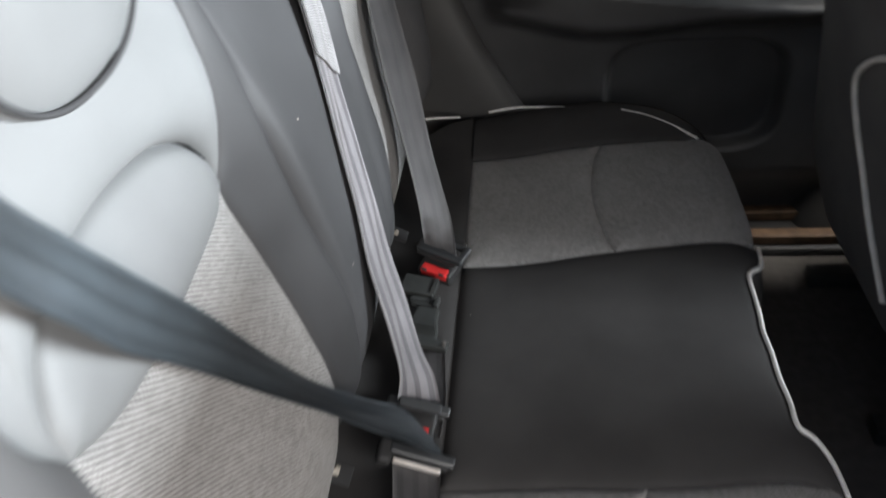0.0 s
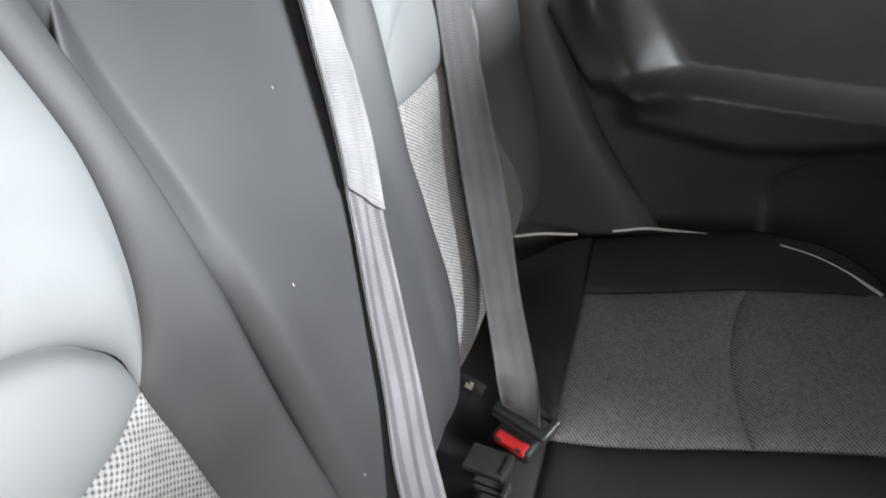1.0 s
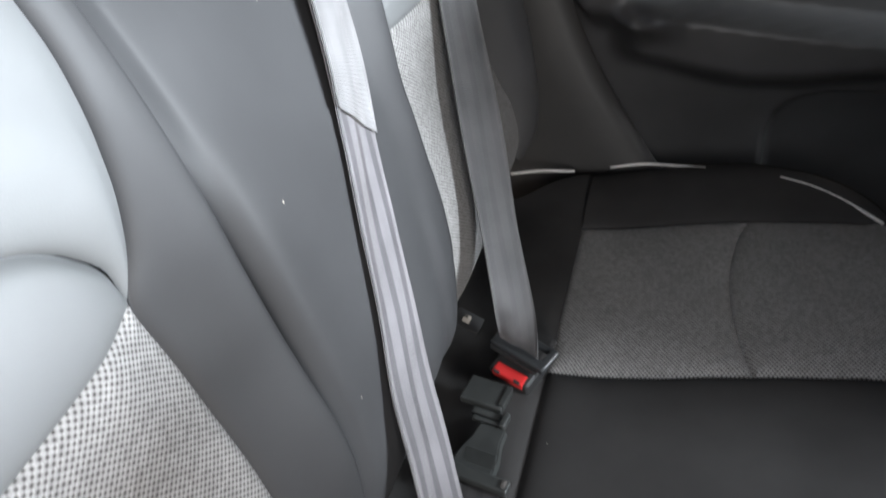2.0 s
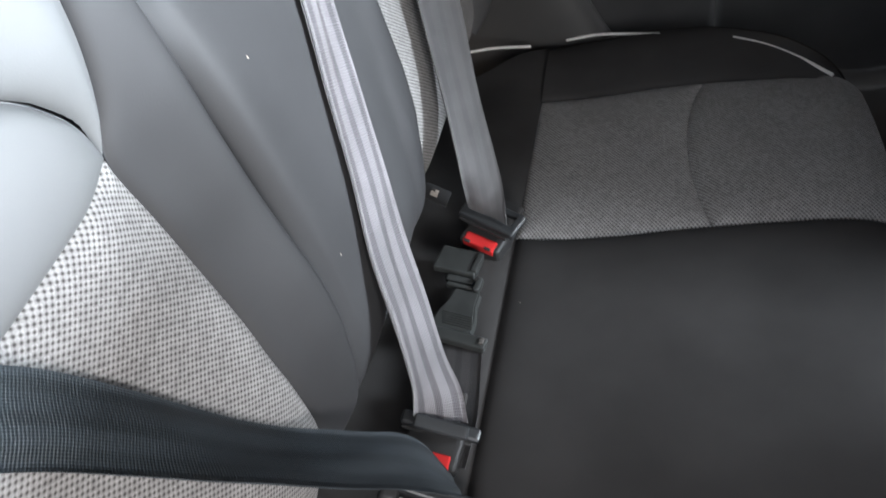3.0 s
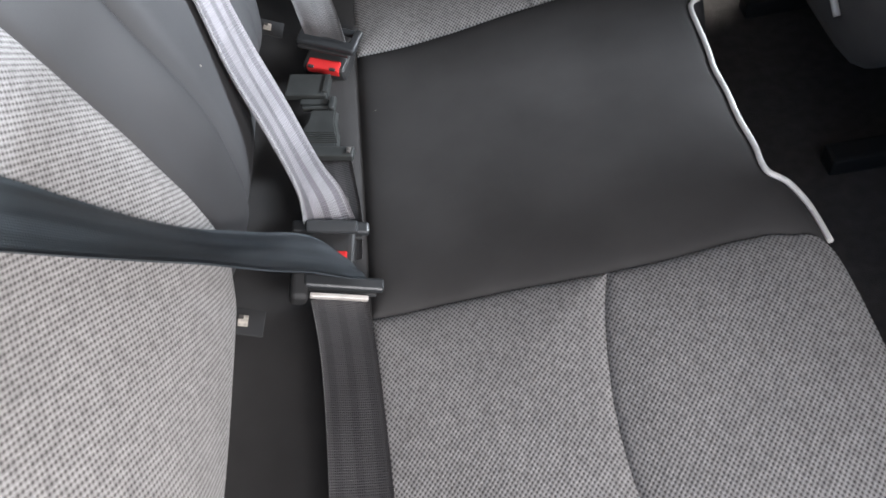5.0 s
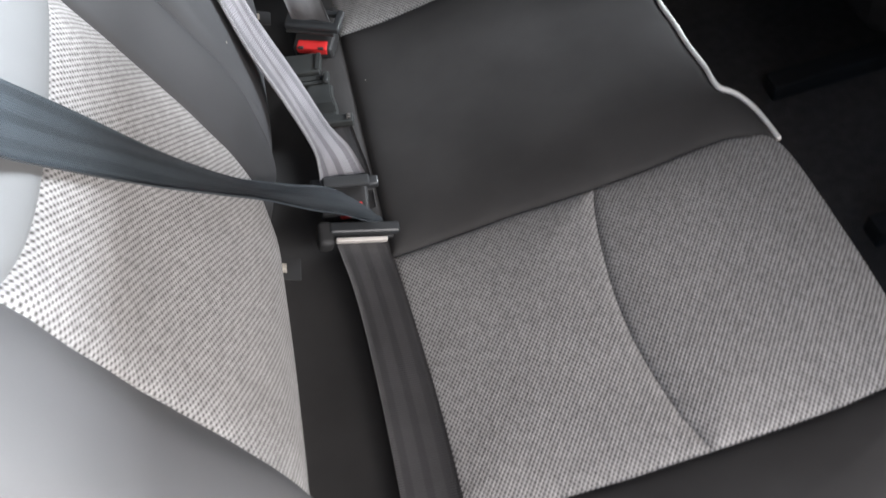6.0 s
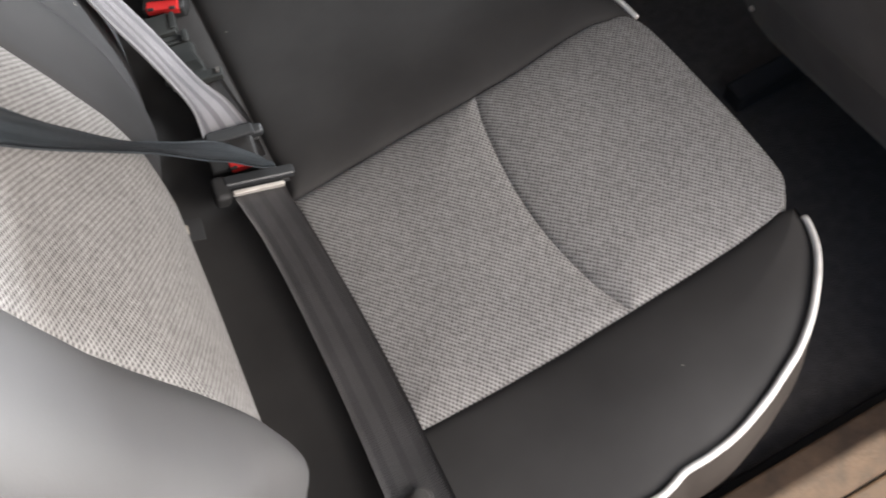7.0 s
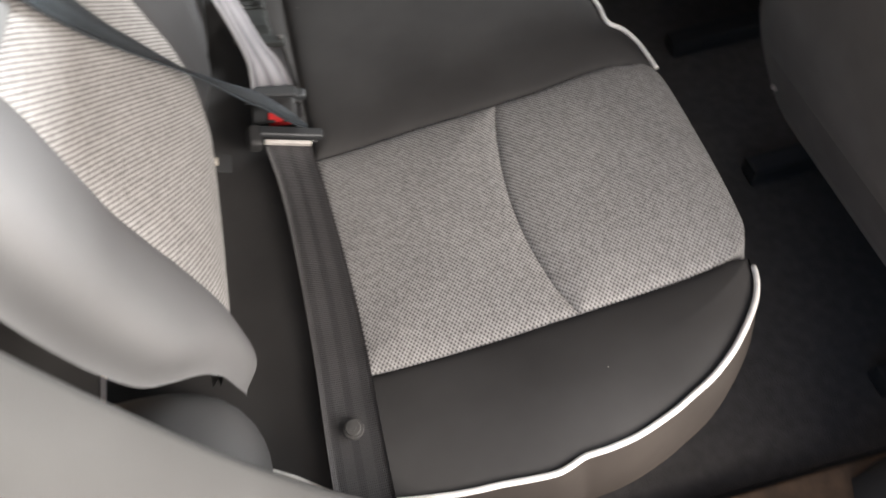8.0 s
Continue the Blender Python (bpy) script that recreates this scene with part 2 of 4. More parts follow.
def panel(name, edges, surface, material, parent, puff=0.006, width=0.012, nu=40, nv=40, sunk=None, label="", flip=False, fold=None, deep=None):
    """An upholstered panel: it dips into its seams at the edges and swells between them.
    surface(a, b) gives points and out-directions; sunk: which edges are seams (all by default);
    fold: (edge, depth, width) of one broader roll along an edge; deep: (edge, depth, width, inset) of a deep groove."""
    g = coons(*edges, nu, nv)
    d = edge_distance(g, edges if sunk is None else [edges[i] for i in sunk])
    lift = puff * (1 - np.exp(-d / width)) - 0.0025 * np.exp(-d / 0.0025)
    if fold:
        ridge = edge_distance(g, [edges[fold[0]]]) / fold[2]
        others = edge_distance(g, [e for i, e in enumerate(edges) if i != fold[0] and i in (sunk or (0, 1, 2, 3))])
        lift = lift + fold[1] * np.sqrt(1 - (1 - np.clip(ridge, 0, 1)) ** 2) * np.exp(-np.clip(ridge - 1, 0, 9) / 3.5) * (1 - np.exp(-others / 0.025))
    if deep:
        for k, depth, breadth, *inset in (deep if isinstance(deep[0], tuple) else (deep,)):
            c = np.array(edges[k] if isinstance(k, int) else k)
            ends = np.minimum(np.linalg.norm(g - c[0], axis=-1), np.linalg.norm(g - c[-1], axis=-1))
            lift = lift - depth * np.exp(-(((edge_distance(g, [c]) - (inset[0] if inset else 0.0)) / breadth) ** 2)) * smooth(ends, 0.004, 0.04)
    P, N = surface(g[..., 0], g[..., 1])
    P = P + N * lift[..., None]
    idx = np.arange(nu * nv).reshape(nv, nu)
    f = [(idx[j, i], idx[j, i + 1], idx[j + 1, i + 1], idx[j + 1, i]) for j in range(nv - 1) for i in range(nu - 1)]
    if flip:
        f = [q[::-1] for q in f]
    uv = g.reshape(-1, 2)
    if surface is cushion_surface:
        uv = uv[:, ::-1]
    return mesh(name, P.reshape(-1, 3), [tuple(int(k) for k in q) for q in f], material, parent, [tuple(w) for w in uv], True, label)


def mirror_curve(c):
    p = np.array(c, float).copy()
    p[:, 1] = 2 * YC - p[:, 1]
    return p


def tube(name, pts, radius, material, parent=None, sides=8, label="", closed=False):
    """A round cord along pts."""
    p = np.array(pts, float)
    t = np.gradient(p, axis=0)
    t /= np.linalg.norm(t, axis=1)[:, None]
    up = np.array([0.0, 0.0, 1.0])
    verts, faces = [], []
    for i in range(len(p)):
        a = np.cross(t[i], up)
        if np.linalg.norm(a) < 1e-3:
            a = np.cross(t[i], (0, 1, 0))
        a /= np.linalg.norm(a)
        b = np.cross(a, t[i])
        for k in range(sides):
            w = 2 * math.pi * k / sides
            verts.append(p[i] + radius * (math.cos(w) * a + math.sin(w) * b))
    for i in range(len(p) - 1):
        for k in range(sides):
            q = (k + 1) % sides
            faces.append((i * sides + k, i * sides + q, (i + 1) * sides + q, (i + 1) * sides + k))
    faces.append(tuple(range(sides))[::-1])
    faces.append(tuple((len(p) - 1) * sides + k for k in range(sides)))
    return mesh(name, verts, faces, material, parent, None, True, label)


def ribbon(name, stations, width, material, parent=None, thick=0.0014, n=60, label=""):
    """Webbing through stations (x, y, z, ax, ay, az): a point of the middle line and the direction across."""
    s = spline(stations, n)
    length = np.r_[0, np.cumsum(np.linalg.norm(np.diff(s[:, :3], axis=0), axis=1))]
    t = np.gradient(s[:, :3], axis=0)
    t /= np.linalg.norm(t, axis=1)[:, None]
    cols = 9
    verts, uv, faces = [], [], []
    for side in (0, 1):
        for i in range(n):
            a = s[i, 3:6] - t[i] * (s[i, 3:6] @ t[i])
            a /= np.linalg.norm(a)
            nrm = np.cross(a, t[i])
            for c in range(cols):
                f = c / (cols - 1)
                cup = 0.0012 * (1 - (2 * f - 1) ** 2)
                verts.append(s[i, :3] + a * width * (f - 0.5) + nrm * (cup + (thick / 2 if side else -thick / 2)))
                uv.append((f, length[i]))
    m = n * cols
    for i in range(n - 1):
        for c in range(cols - 1):
            q = (i * cols + c, i * cols + c + 1, (i + 1) * cols + c + 1, (i + 1) * cols + c)
            faces.append(q[::-1])
            faces.append(tuple(k + m for k in q))
        for c, fl in ((0, 1), (cols - 1, 0)):
            q = (i * cols + c, (i + 1) * cols + c, (i + 1) * cols + c + m, i * cols + c + m)
            faces.append(q if fl else q[::-1])
    return mesh(name, verts, faces, material, parent, uv, True, label)


# ---------------- rear bench: cushion ----------------


def smooth(x, a, b):
    t = np.clip((x - a) / (b - a), 0, 1)
    return t * t * (3 - 2 * t)


def cushion_height(x, y):
    """Height of the cushion's upper side."""
    side = np.abs(y - YC)
    z = 0.302 + 0.024 * smooth(x, 0.0, 0.25) + 0.006 * smooth(x, 0.22, 0.33)
    z = z - 0.006 * smooth(-x, 0.05, 0.10)
    z = z + 0.010 * smooth(side, 0.44, 0.54)
    z = z - 6.5 * np.clip(x - 0.333, 0, 1) ** 2
    return z


def cushion_surface(a, b):
    z = cushion_height(a, b)
    e = 1e-3
    nx = -(cushion_height(a + e, b) - z) / e
    ny = -(cushion_height(a, b + e) - z) / e
    N = np.stack([nx, ny, np.ones_like(z)], -1)
    return np.stack([a, b, z], -1), N / np.linalg.norm(N, axis=-1, keepdims=True)


bench = thing("rear_bench_seat", "rear car bench, grey knit inserts, black cloth, white piping", "car seat")

SEAM = [(0.198, -0.270), (0.187, -0.239), (0.180, -0.201), (0.1765, -0.164), (0.177, -0.123), (0.1815, -0.081), (0.189, -0.039), (0.198, -0.008)]
BIGHT_IN = [(-0.002, -0.264), (-0.002, -0.15), (-0.002, -0.003)]
IN_REAR = [(-0.002, -0.003), (0.055, -0.002), (0.115, -0.003), (0.155, -0.006), (0.198, -0.008)]
OUT_REAR = [(-0.002, -0.264), (0.072, -0.2675), (0.135, -0.270), (0.198, -0.270)]
IN_EDGE = [(0.198, -0.008), (0.245, -0.0095), (0.296, -0.0085), (0.330, -0.008), (0.350, -0.0095)]
OUT_EDGE = [(0.198, -0.270), (0.251, -0.269), (0.300, -0.267), (0.324, -0.264)]
FRONT = [(0.324, -0.264), (0.339, -0.260), (0.352, -0.252), (0.363, -0.234), (0.3660, -0.205), (0.368, -0.162), (0.369, -0.110), (0.370, -0.068), (0.370, -0.030), (0.364, -0.0125), (0.350, -0.0095)]
SIDE_PIPE = [(0.357, -0.262), (0.352, -0.285), (0.336, -0.311), (0.306, -0.341), (0.278, -0.361), (0.250, -0.374), (0.233, -0.381), (0.203, -0.390), (0.178, -0.393), (0.158, -0.3932), (0.146, -0.3965), (0.133, -0.3988), (0.113, -0.397),
             (0.091, -0.394), (0.068, -0.392), (0.046, -0.389), (0.000, -0.380), (-0.037, -0.365), (-0.057, -0.351), (-0.075, -0.337), (-0.105, -0.318)]
# the cord across the middle seat place; its far end kinks more sharply than its near end
MID_PIPE = [(0.376, -0.013), (0.3745, 0.010), (0.371, 0.030), (0.362, 0.0485), (0.350, 0.058), (0.3475, 0.070), (0.3485, 0.090), (0.346, 0.125), (0.3465, 0.160), (0.345, 0.190), (0.3475, 0.220), (0.3485, 0.250),
            (0.3495, 0.280), (0.354, 0.292), (0.366, 0.304), (0.373, 0.318), (0.377, 0.347)]


def both(name, edges, *args, **kw):
    near = panel(name, edges, *args, **kw)
    kw["flip"] = not kw.get("flip", False)
    return near, panel(name, [mirror_curve(e) for e in edges], *args, **kw)


both("rear_insert", (BIGHT_IN, IN_REAR, spline(SEAM), OUT_REAR),
     cushion_surface, FABRIC, bench, puff=0.008, width=0.03, flip=True)


def lean(curve, shift):
    """The middle seat place sits a little aslant: its borders drift towards the far side near the front."""
    p = np.array(curve, float).copy()
    p[:, 1] += shift * smooth(p[:, 0], 0.20, 0.31) * (1 - smooth(p[:, 0], 0.338, 0.37)) * smooth(p[:, 1], -0.10, -0.02)
    return p


NEAR_LEAN, FAR_LEAN = 0.006, -0.007
for shift, far in ((NEAR_LEAN, False), (FAR_LEAN, True)):
    edges = (spline(SEAM), lean(IN_EDGE, shift), lean(spline(FRONT), shift), OUT_EDGE)
    panel("front_insert", [mirror_curve(e) for e in edges] if far else edges, cushion_surface, FABRIC, bench, puff=0.009, width=0.03, flip=not far, sunk=[0, 1, 3], nu=70, nv=50)
outer_in = OUT_REAR[:-1] + OUT_EDGE + [(0.339, -0.2605), (0.357, -0.262)]
side_curve = spline(SIDE_PIPE, 130)
cut = side_curve[side_curve[:, 0] >= -0.002]
rear_cut = side_curve[side_curve[:, 0] <= 0.0015]
near_outer, far_outer = both("outer_panel", ([(-0.002, -0.264), tuple(cut[-1])], cut[::-1], [(0.357, -0.2622), (0.357, -0.262)], outer_in), cushion_surface, CLOTH, bench, puff=0.008, width=0.02, sunk=[1, 3])
mid_pipe = spline(MID_PIPE, 120)
border = IN_REAR[:-1] + IN_EDGE + [(0.364, -0.0115)]
inner = np.vstack([lean(border, NEAR_LEAN), mid_pipe[:1]])
inner_far = np.vstack([mirror_curve(lean(border, FAR_LEAN)), mid_pipe[-1:]])
centre = panel("centre_panel", ([(-0.002, -0.003), (-0.002, 2 * YC + 0.003)], inner_far, mid_pipe, inner), cushion_surface, CLOTH, bench, puff=0.007, width=0.016, nu=60, flip=True)
valley_side = np.vstack([rear_cut, [(-0.23, -0.300)]])[::-1]
panel("rear_valley", ([(-0.23, -0.300), (-0.23, 2 * YC + 0.300)], mirror_curve(valley_side), [tuple(valley_side[-1]), tuple(mirror_curve(valley_side)[-1])], valley_side),
      cushion_surface, CLOTH, bench, puff=0.003, width=0.015, nu=80, nv=16, flip=True, sunk=[2])


def on_cushion(c, lift=0.0):
    c = np.array(c)
    return np.c_[c[:, 0], c[:, 1], cushion_height(c[:, 0], c[:, 1]) + lift]


tube("piping", on_cushion(mid_pipe, 0.0024), 0.0027, PIPING, centre, label="white piping")
tube("piping", on_cushion(side_curve[3:], 0.0030), 0.0027, PIPING, near_outer, label="white piping")
for run in ([(-0.113, 0.682, 0.3286), (-0.076, 0.700, 0.3242), (-0.030, 0.7206, 0.3135)], [(0.0185, 0.736, 0.313), (0.062, 0.742, 0.317), (0.101, 0.7315, 0.323), (0.146, 0.715, 0.330)],
            [(0.236, 0.684, 0.340), (0.274, 0.664, 0.3395), (0.309, 0.6345, 0.338), (0.341, 0.598, 0.336)]):
    tube("piping", spline(run, 24), 0.0021, PIPING, far_outer, label="white piping")


def skirt(name, rim, material, lift=0.0):
    """The cushion's upright side below its rim, swelling outward and tucking in at the foot."""
    rim = np.array(rim)
    t = np.gradient(rim, axis=0)
    out = np.c_[t[:, 1], -t[:, 0]]
    out /= np.linalg.norm(out, axis=1)[:, None]
    c = np.array([0.1, YC])
    flipv = np.sign(((rim - c) * out).sum(1))
    out *= flipv[:, None]
    P, N = cushion_surface(rim[:, 0], rim[:, 1])
    P = P + N * np.broadcast_to(lift, len(rim))[:, None]
    rim, top = P[:, :2], P[:, 2]
    verts, uv, faces = [], [], []
    rows = 14
    s = np.r_[0, np.cumsum(np.linalg.norm(np.diff(rim, axis=0), axis=1))]
    for j in range(rows):
        f = j / (rows - 1)
        bulge = 0.013 * math.sin(min(f * 3.2, 1.0) * math.pi / 2) - 0.08 * max(0, f - 0.28) ** 1.25
        for i in range(len(rim)):
            z = top[i] * (1 - f) + 0.07 * f
            verts.append((rim[i, 0] + out[i, 0] * bulge, rim[i, 1] + out[i, 1] * bulge, z))
            uv.append((s[i], z))
    n = len(rim)
    for j in range(rows - 1):
        for i in range(n - 1):
            faces.append((j * n + i, j * n + i + 1, (j + 1) * n + i + 1, (j + 1) * n + i))
    if flipv[len(rim) // 2] > 0:
        faces = [q[::-1] for q in faces]
    return mesh(name, verts, faces, material, bench, uv)


front_curve = spline(FRONT, 90)
end_gap = np.minimum(np.linalg.norm(front_curve - front_curve[0], axis=1), np.linalg.norm(front_curve - front_curve[-1], axis=1))
end_lift = 0.009 * (1 - np.exp(-end_gap / 0.03)) - 0.0025 * np.exp(-end_gap / 0.0025) - 0.0005
skirt("front_skirt", mid_pipe, CLOTH)
for m_ in (0, 1):
    skirt("insert_skirt", mirror_curve(lean(front_curve, FAR_LEAN)) if m_ else lean(front_curve, NEAR_LEAN), FABRIC, end_lift)
    skirt("side_skirt", mirror_curve(side_curve) if m_ else side_curve, SKIRT)
part("seat_base", box_bm((0.26, 0.80, 0.2), (0.06, YC, 0.14), 0.02), CLOTH, bench)

# ---------------- rear bench: backrest ----------------
S0 = -0.125  # mid-line of the near seat place


BACK_U = np.array([0.0, 0.060, 0.086, 0.104, 0.163, 0.205, 0.293, 0.413, 0.452, 0.490, 0.545, 0.62])
BACK_Z = np.array([0.32, 0.38, 0.41, 0.44, 0.48, 0.52, 0.56, 0.60, 0.66, 0.74, 0.87])
# forward reach of the backrest along each line of BACK_U, at the heights BACK_Z
CENTRE = np.array([-0.150, -0.090, -0.078, -0.075, -0.077, -0.081, -0.088, -0.096, -0.109, -0.134, -0.175])
STRIP = np.array([-0.150, -0.090, -0.076, -0.073, -0.073, -0.078, -0.089, -0.099, -0.111, -0.123, -0.150])
SEAM_IN = np.array([-0.150, -0.097, -0.088, -0.085, -0.087, -0.095, -0.106, -0.117, -0.132, -0.134, -0.150])
FABRIC_IN = np.array([-0.150, -0.094, -0.084, -0.082, -0.086, -0.095, -0.106, -0.114, -0.122, -0.134, -0.150])
FABRIC_MID = np.array([-0.150, -0.094, -0.084, -0.083, -0.088, -0.097, -0.107, -0.113, -0.116, -0.134, -0.150])
SEAM_OUT = np.array([-0.150, -0.098, -0.084, -0.078, -0.083, -0.093, -0.104, -0.110, -0.111, -0.130, -0.148])
BOLSTER = np.array([-0.130, -0.090, -0.074, -0.069, -0.070, -0.078, -0.088, -0.096, -0.100, -0.112, -0.140])
BACK_LINES = np.stack([CENTRE, CENTRE, CENTRE - 0.001, STRIP, SEAM_IN, FABRIC_IN, FABRIC_MID, SEAM_OUT, BOLSTER, BOLSTER + 0.004, BOLSTER - 0.030, BOLSTER - 0.10])


def hermite(k, lo, hi, f):
    """Cubic between the knots lo and hi of the columns k."""
    return (2 * f ** 3 - 3 * f ** 2 + 1) * k[0] + (f ** 3 - 2 * f ** 2 + f) * lo + (3 * f ** 2 - 2 * f ** 3) * k[1] + (f ** 3 - f ** 2) * hi


def slopes(x, v):
    d = np.diff(v, axis=0) / np.diff(x)[:, None]
    p = np.maximum(d[:-1] * d[1:], 0)
    return np.vstack([d[:1], 2 * p * np.sign(d[:-1]) / np.maximum(np.abs(d[:-1] + d[1:]), 1e-9), d[-1:]])


def curve_at(x, v, at):
    """Smooth value at the places `at` of the columns of v, known at x."""
    m = slopes(x, v)
    i = np.clip(np.searchsorted(x, at) - 1, 0, len(x) - 2)
    h = (x[i + 1] - x[i])
    f = np.clip((at - x[i]) / h, 0, 1)
    return hermite((v[i], v[i + 1]), m[i] * h[..., None], m[i + 1] * h[..., None], f[..., None])


def back_depth(y, z):
    """Forward reach of the backrest at width y and height z."""
    y, z = np.broadcast_arrays(np.asarray(y, float), np.asarray(z, float))
    rows = curve_at(BACK_Z, BACK_LINES.T, z.ravel())
    side = np.abs(y - YC)
    # the ridge beside the middle part leans outward near the top
    side = (side - 0.012 * smooth(z, 0.70, 0.82) * np.exp(-(((side - 0.112) / 0.03) ** 2))).ravel()
    m = np.stack([slopes(BACK_U, r[:, None])[:, 0] for r in rows])
    i = np.clip(np.searchsorted(BACK_U, side) - 1, 0, len(BACK_U) - 2)
    h = BACK_U[i + 1] - BACK_U[i]
    f = np.clip((side - BACK_U[i]) / h, 0, 1)
    n = np.arange(len(side))
    x = hermite((rows[n, i], rows[n, i + 1]), m[n, i] * h, m[n, i + 1] * h, f).reshape(y.shape)
    # the far edge of the middle part stands prouder than the near one
    return x + 0.021 * np.exp(-(((y - 0.302) / 0.024) ** 2)) * smooth(z, 0.43, 0.66)


def back_surface(a, b):
    x = back_depth(a, b)
    e = 1e-3
    ny = -(back_depth(a + e, b) - x) / e
    nz = -(back_depth(a, b + e) - x) / e
    N = np.stack([np.ones_like(x), ny, nz], -1)
    return np.stack([x, a, b], -1), N / np.linalg.norm(N, axis=-1, keepdims=True)


def mirror_back(c):
    p = np.array(c, float).copy()
    p[:, 0] = 2 * YC - p[:, 0]
    return p


backrest = bench


def both_back(name, edges, *args, **kw):
    panel(name, edges, *args, **kw)
    kw["flip"] = not kw.get("flip", False)
    if kw.get("deep") and isinstance(kw["deep"][0], tuple):
        kw["deep"] = tuple((k if isinstance(k, int) else mirror_back(k), *q) for k, *q in kw["deep"])
    panel(name, [mirror_back(e) for e in edges], *args, **kw)


INS_R = [(0.009, 0.352), (0.010, 0.385), (0.009, 0.43), (0.004, 0.50), (0.006, 0.55), (0.006, 0.60), (0.006, 0.635), (0.003, 0.667)]
INS_L = [(-0.262, 0.352), (-0.262, 0.40), (-0.260, 0.44), (-0.257, 0.48), (-0.247, 0.52), (-0.2415, 0.56), (-0.242, 0.61), (-0.248, 0.655), (-0.2465, 0.686)]
FAB_TOP = [(-0.2465, 0.686), (-0.225, 0.676), (-0.203, 0.669), (-0.166, 0.664), (-0.121, 0.6625), (-0.08, 0.6625), (-0.04, 0.6625), (-0.012, 0.6635), (0.003, 0.667)]
ARCH = [(-0.2465, 0.686), (-0.245, 0.703), (-0.236, 0.720), (-0.219, 0.737), (-0.19, 0.747), (-0.15, 0.751), (-0.11, 0.749), (-0.072, 0.742), (-0.045, 0.731), (-0.028, 0.721), (-0.014, 0.708), (-0.001, 0.690), (0.003, 0.667)]
OUT_R = [(0.003, 0.667), (0.014, 0.688), (0.021, 0.715), (0.024, 0.74), (0.0255, 0.765), (0.0255, 0.79), (0.022, 0.815), (0.017, 0.84), (0.012, 0.865)]
OUT_L = [(-0.2465, 0.686), (-0.257, 0.705), (-0.264, 0.73), (-0.267, 0.77), (-0.263, 0.81), (-0.254, 0.865)]
TOP = [(-0.254, 0.865), (-0.121, 0.872), (0.012, 0.865)]
S2 = [(0.050, 0.352), (0.056, 0.38), (0.061, 0.41), (0.064, 0.44), (0.066, 0.48), (0.067, 0.53), (0.067, 0.60), (0.066, 0.68), (0.059, 0.75), (0.052, 0.80), (0.043, 0.85), (0.040, 0.865)]
STRIP_L = INS_R[:-1] + OUT_R
sp = lambda c: spline(c, 60)
both_back("fabric_insert", ([(-0.262, 0.352), (0.009, 0.352)], sp(INS_R), sp(FAB_TOP), sp(INS_L)), back_surface, FABRIC, backrest, puff=0.003, width=0.02, nu=50, nv=50, sunk=[1, 2, 3])
both_back("upper_insert", (sp(FAB_TOP), [(0.003, 0.667), (0.003, 0.6675)], sp(ARCH), [(-0.2465, 0.686), (-0.2465, 0.6865)]), back_surface, PALE, backrest, puff=0.008, width=0.012, nu=60, nv=44, sunk=[0, 2], deep=(2, 0.004, 0.005))
both_back("shoulder_panel", (sp(ARCH), sp(OUT_R), TOP, sp(OUT_L)), back_surface, PALE, backrest, puff=0.006, width=0.02, nu=90, nv=80, sunk=[0, 1, 3], fold=(0, 0.024, 0.050))
strip_edges = ([(0.009, 0.352), (0.050, 0.352)], sp(S2), [(0.012, 0.865), (0.040, 0.865)], sp(STRIP_L))
panel("strip_panel", strip_edges, back_surface, DARK, backrest, puff=0.004, width=0.006, nu=40, nv=70, sunk=[1, 3], deep=(1, 0.006, 0.004))
panel("strip_panel", [mirror_back(e) for e in strip_edges], back_surface, DARK, backrest, puff=0.004, width=0.006, nu=40, nv=70, sunk=[3], flip=True)
panel("centre_back_panel", ([(0.050, 0.352), (2 * YC - 0.050, 0.352)], mirror_back(sp(S2)), [(0.040, 0.865), (2 * YC - 0.040, 0.865)], sp(S2)), back_surface, DARK, backrest, puff=0.004, width=0.008, nu=120, nv=70, sunk=[3], deep=((3, 0.014, 0.012), (3, 0.007, 0.004)))
SIDE_R = [(-0.262, 0.405)] + INS_L[2:-1] + OUT_L
SIDE_L = [(-0.322, 0.46), (-0.326, 0.485), (-0.334, 0.508), (-0.346, 0.528), (-0.355, 0.55), (-0.358, 0.60), (-0.360, 0.66), (-0.357, 0.75), (-0.345, 0.86)]
SIDE_FOOT = [(-0.322, 0.46), (-0.317, 0.435), (-0.308, 0.414), (-0.295, 0.402), (-0.28, 0.398), (-0.268, 0.400), (-0.262, 0.405)]
ROUND_FOOT = [tuple(q) for q in np.vstack([sp(SIDE_FOOT)[::-1], sp(SIDE_L)[1:]])]
both_back("side_bolster", (sp(SIDE_FOOT), sp(SIDE_R), [(-0.345, 0.86), (-0.254, 0.865)], sp(SIDE_L)), back_surface, GREY, backrest, puff=0.012, width=0.02, nu=44, nv=60, sunk=[1], deep=((ROUND_FOOT, 0.016, 0.015),))
gy, gz = np.meshgrid(np.linspace(-0.285, 2 * YC + 0.285, 120), np.linspace(0.395, 0.858, 50))
sheet, _ = back_surface(gy, gz)
sheet[..., 0] -= 0.018
ids = np.arange(gy.size).reshape(gy.shape)
mesh("back_lining", sheet.reshape(-1, 3), [(int(ids[j, i]), int(ids[j, i + 1]), int(ids[j + 1, i + 1]), int(ids[j + 1, i])) for j in range(49) for i in range(119)], CLOTH, backrest)
part("back_shell", box_bm((0.08, 1.02, 0.5), (-0.245, YC, 0.60), 0.02), CLOTH, backrest)
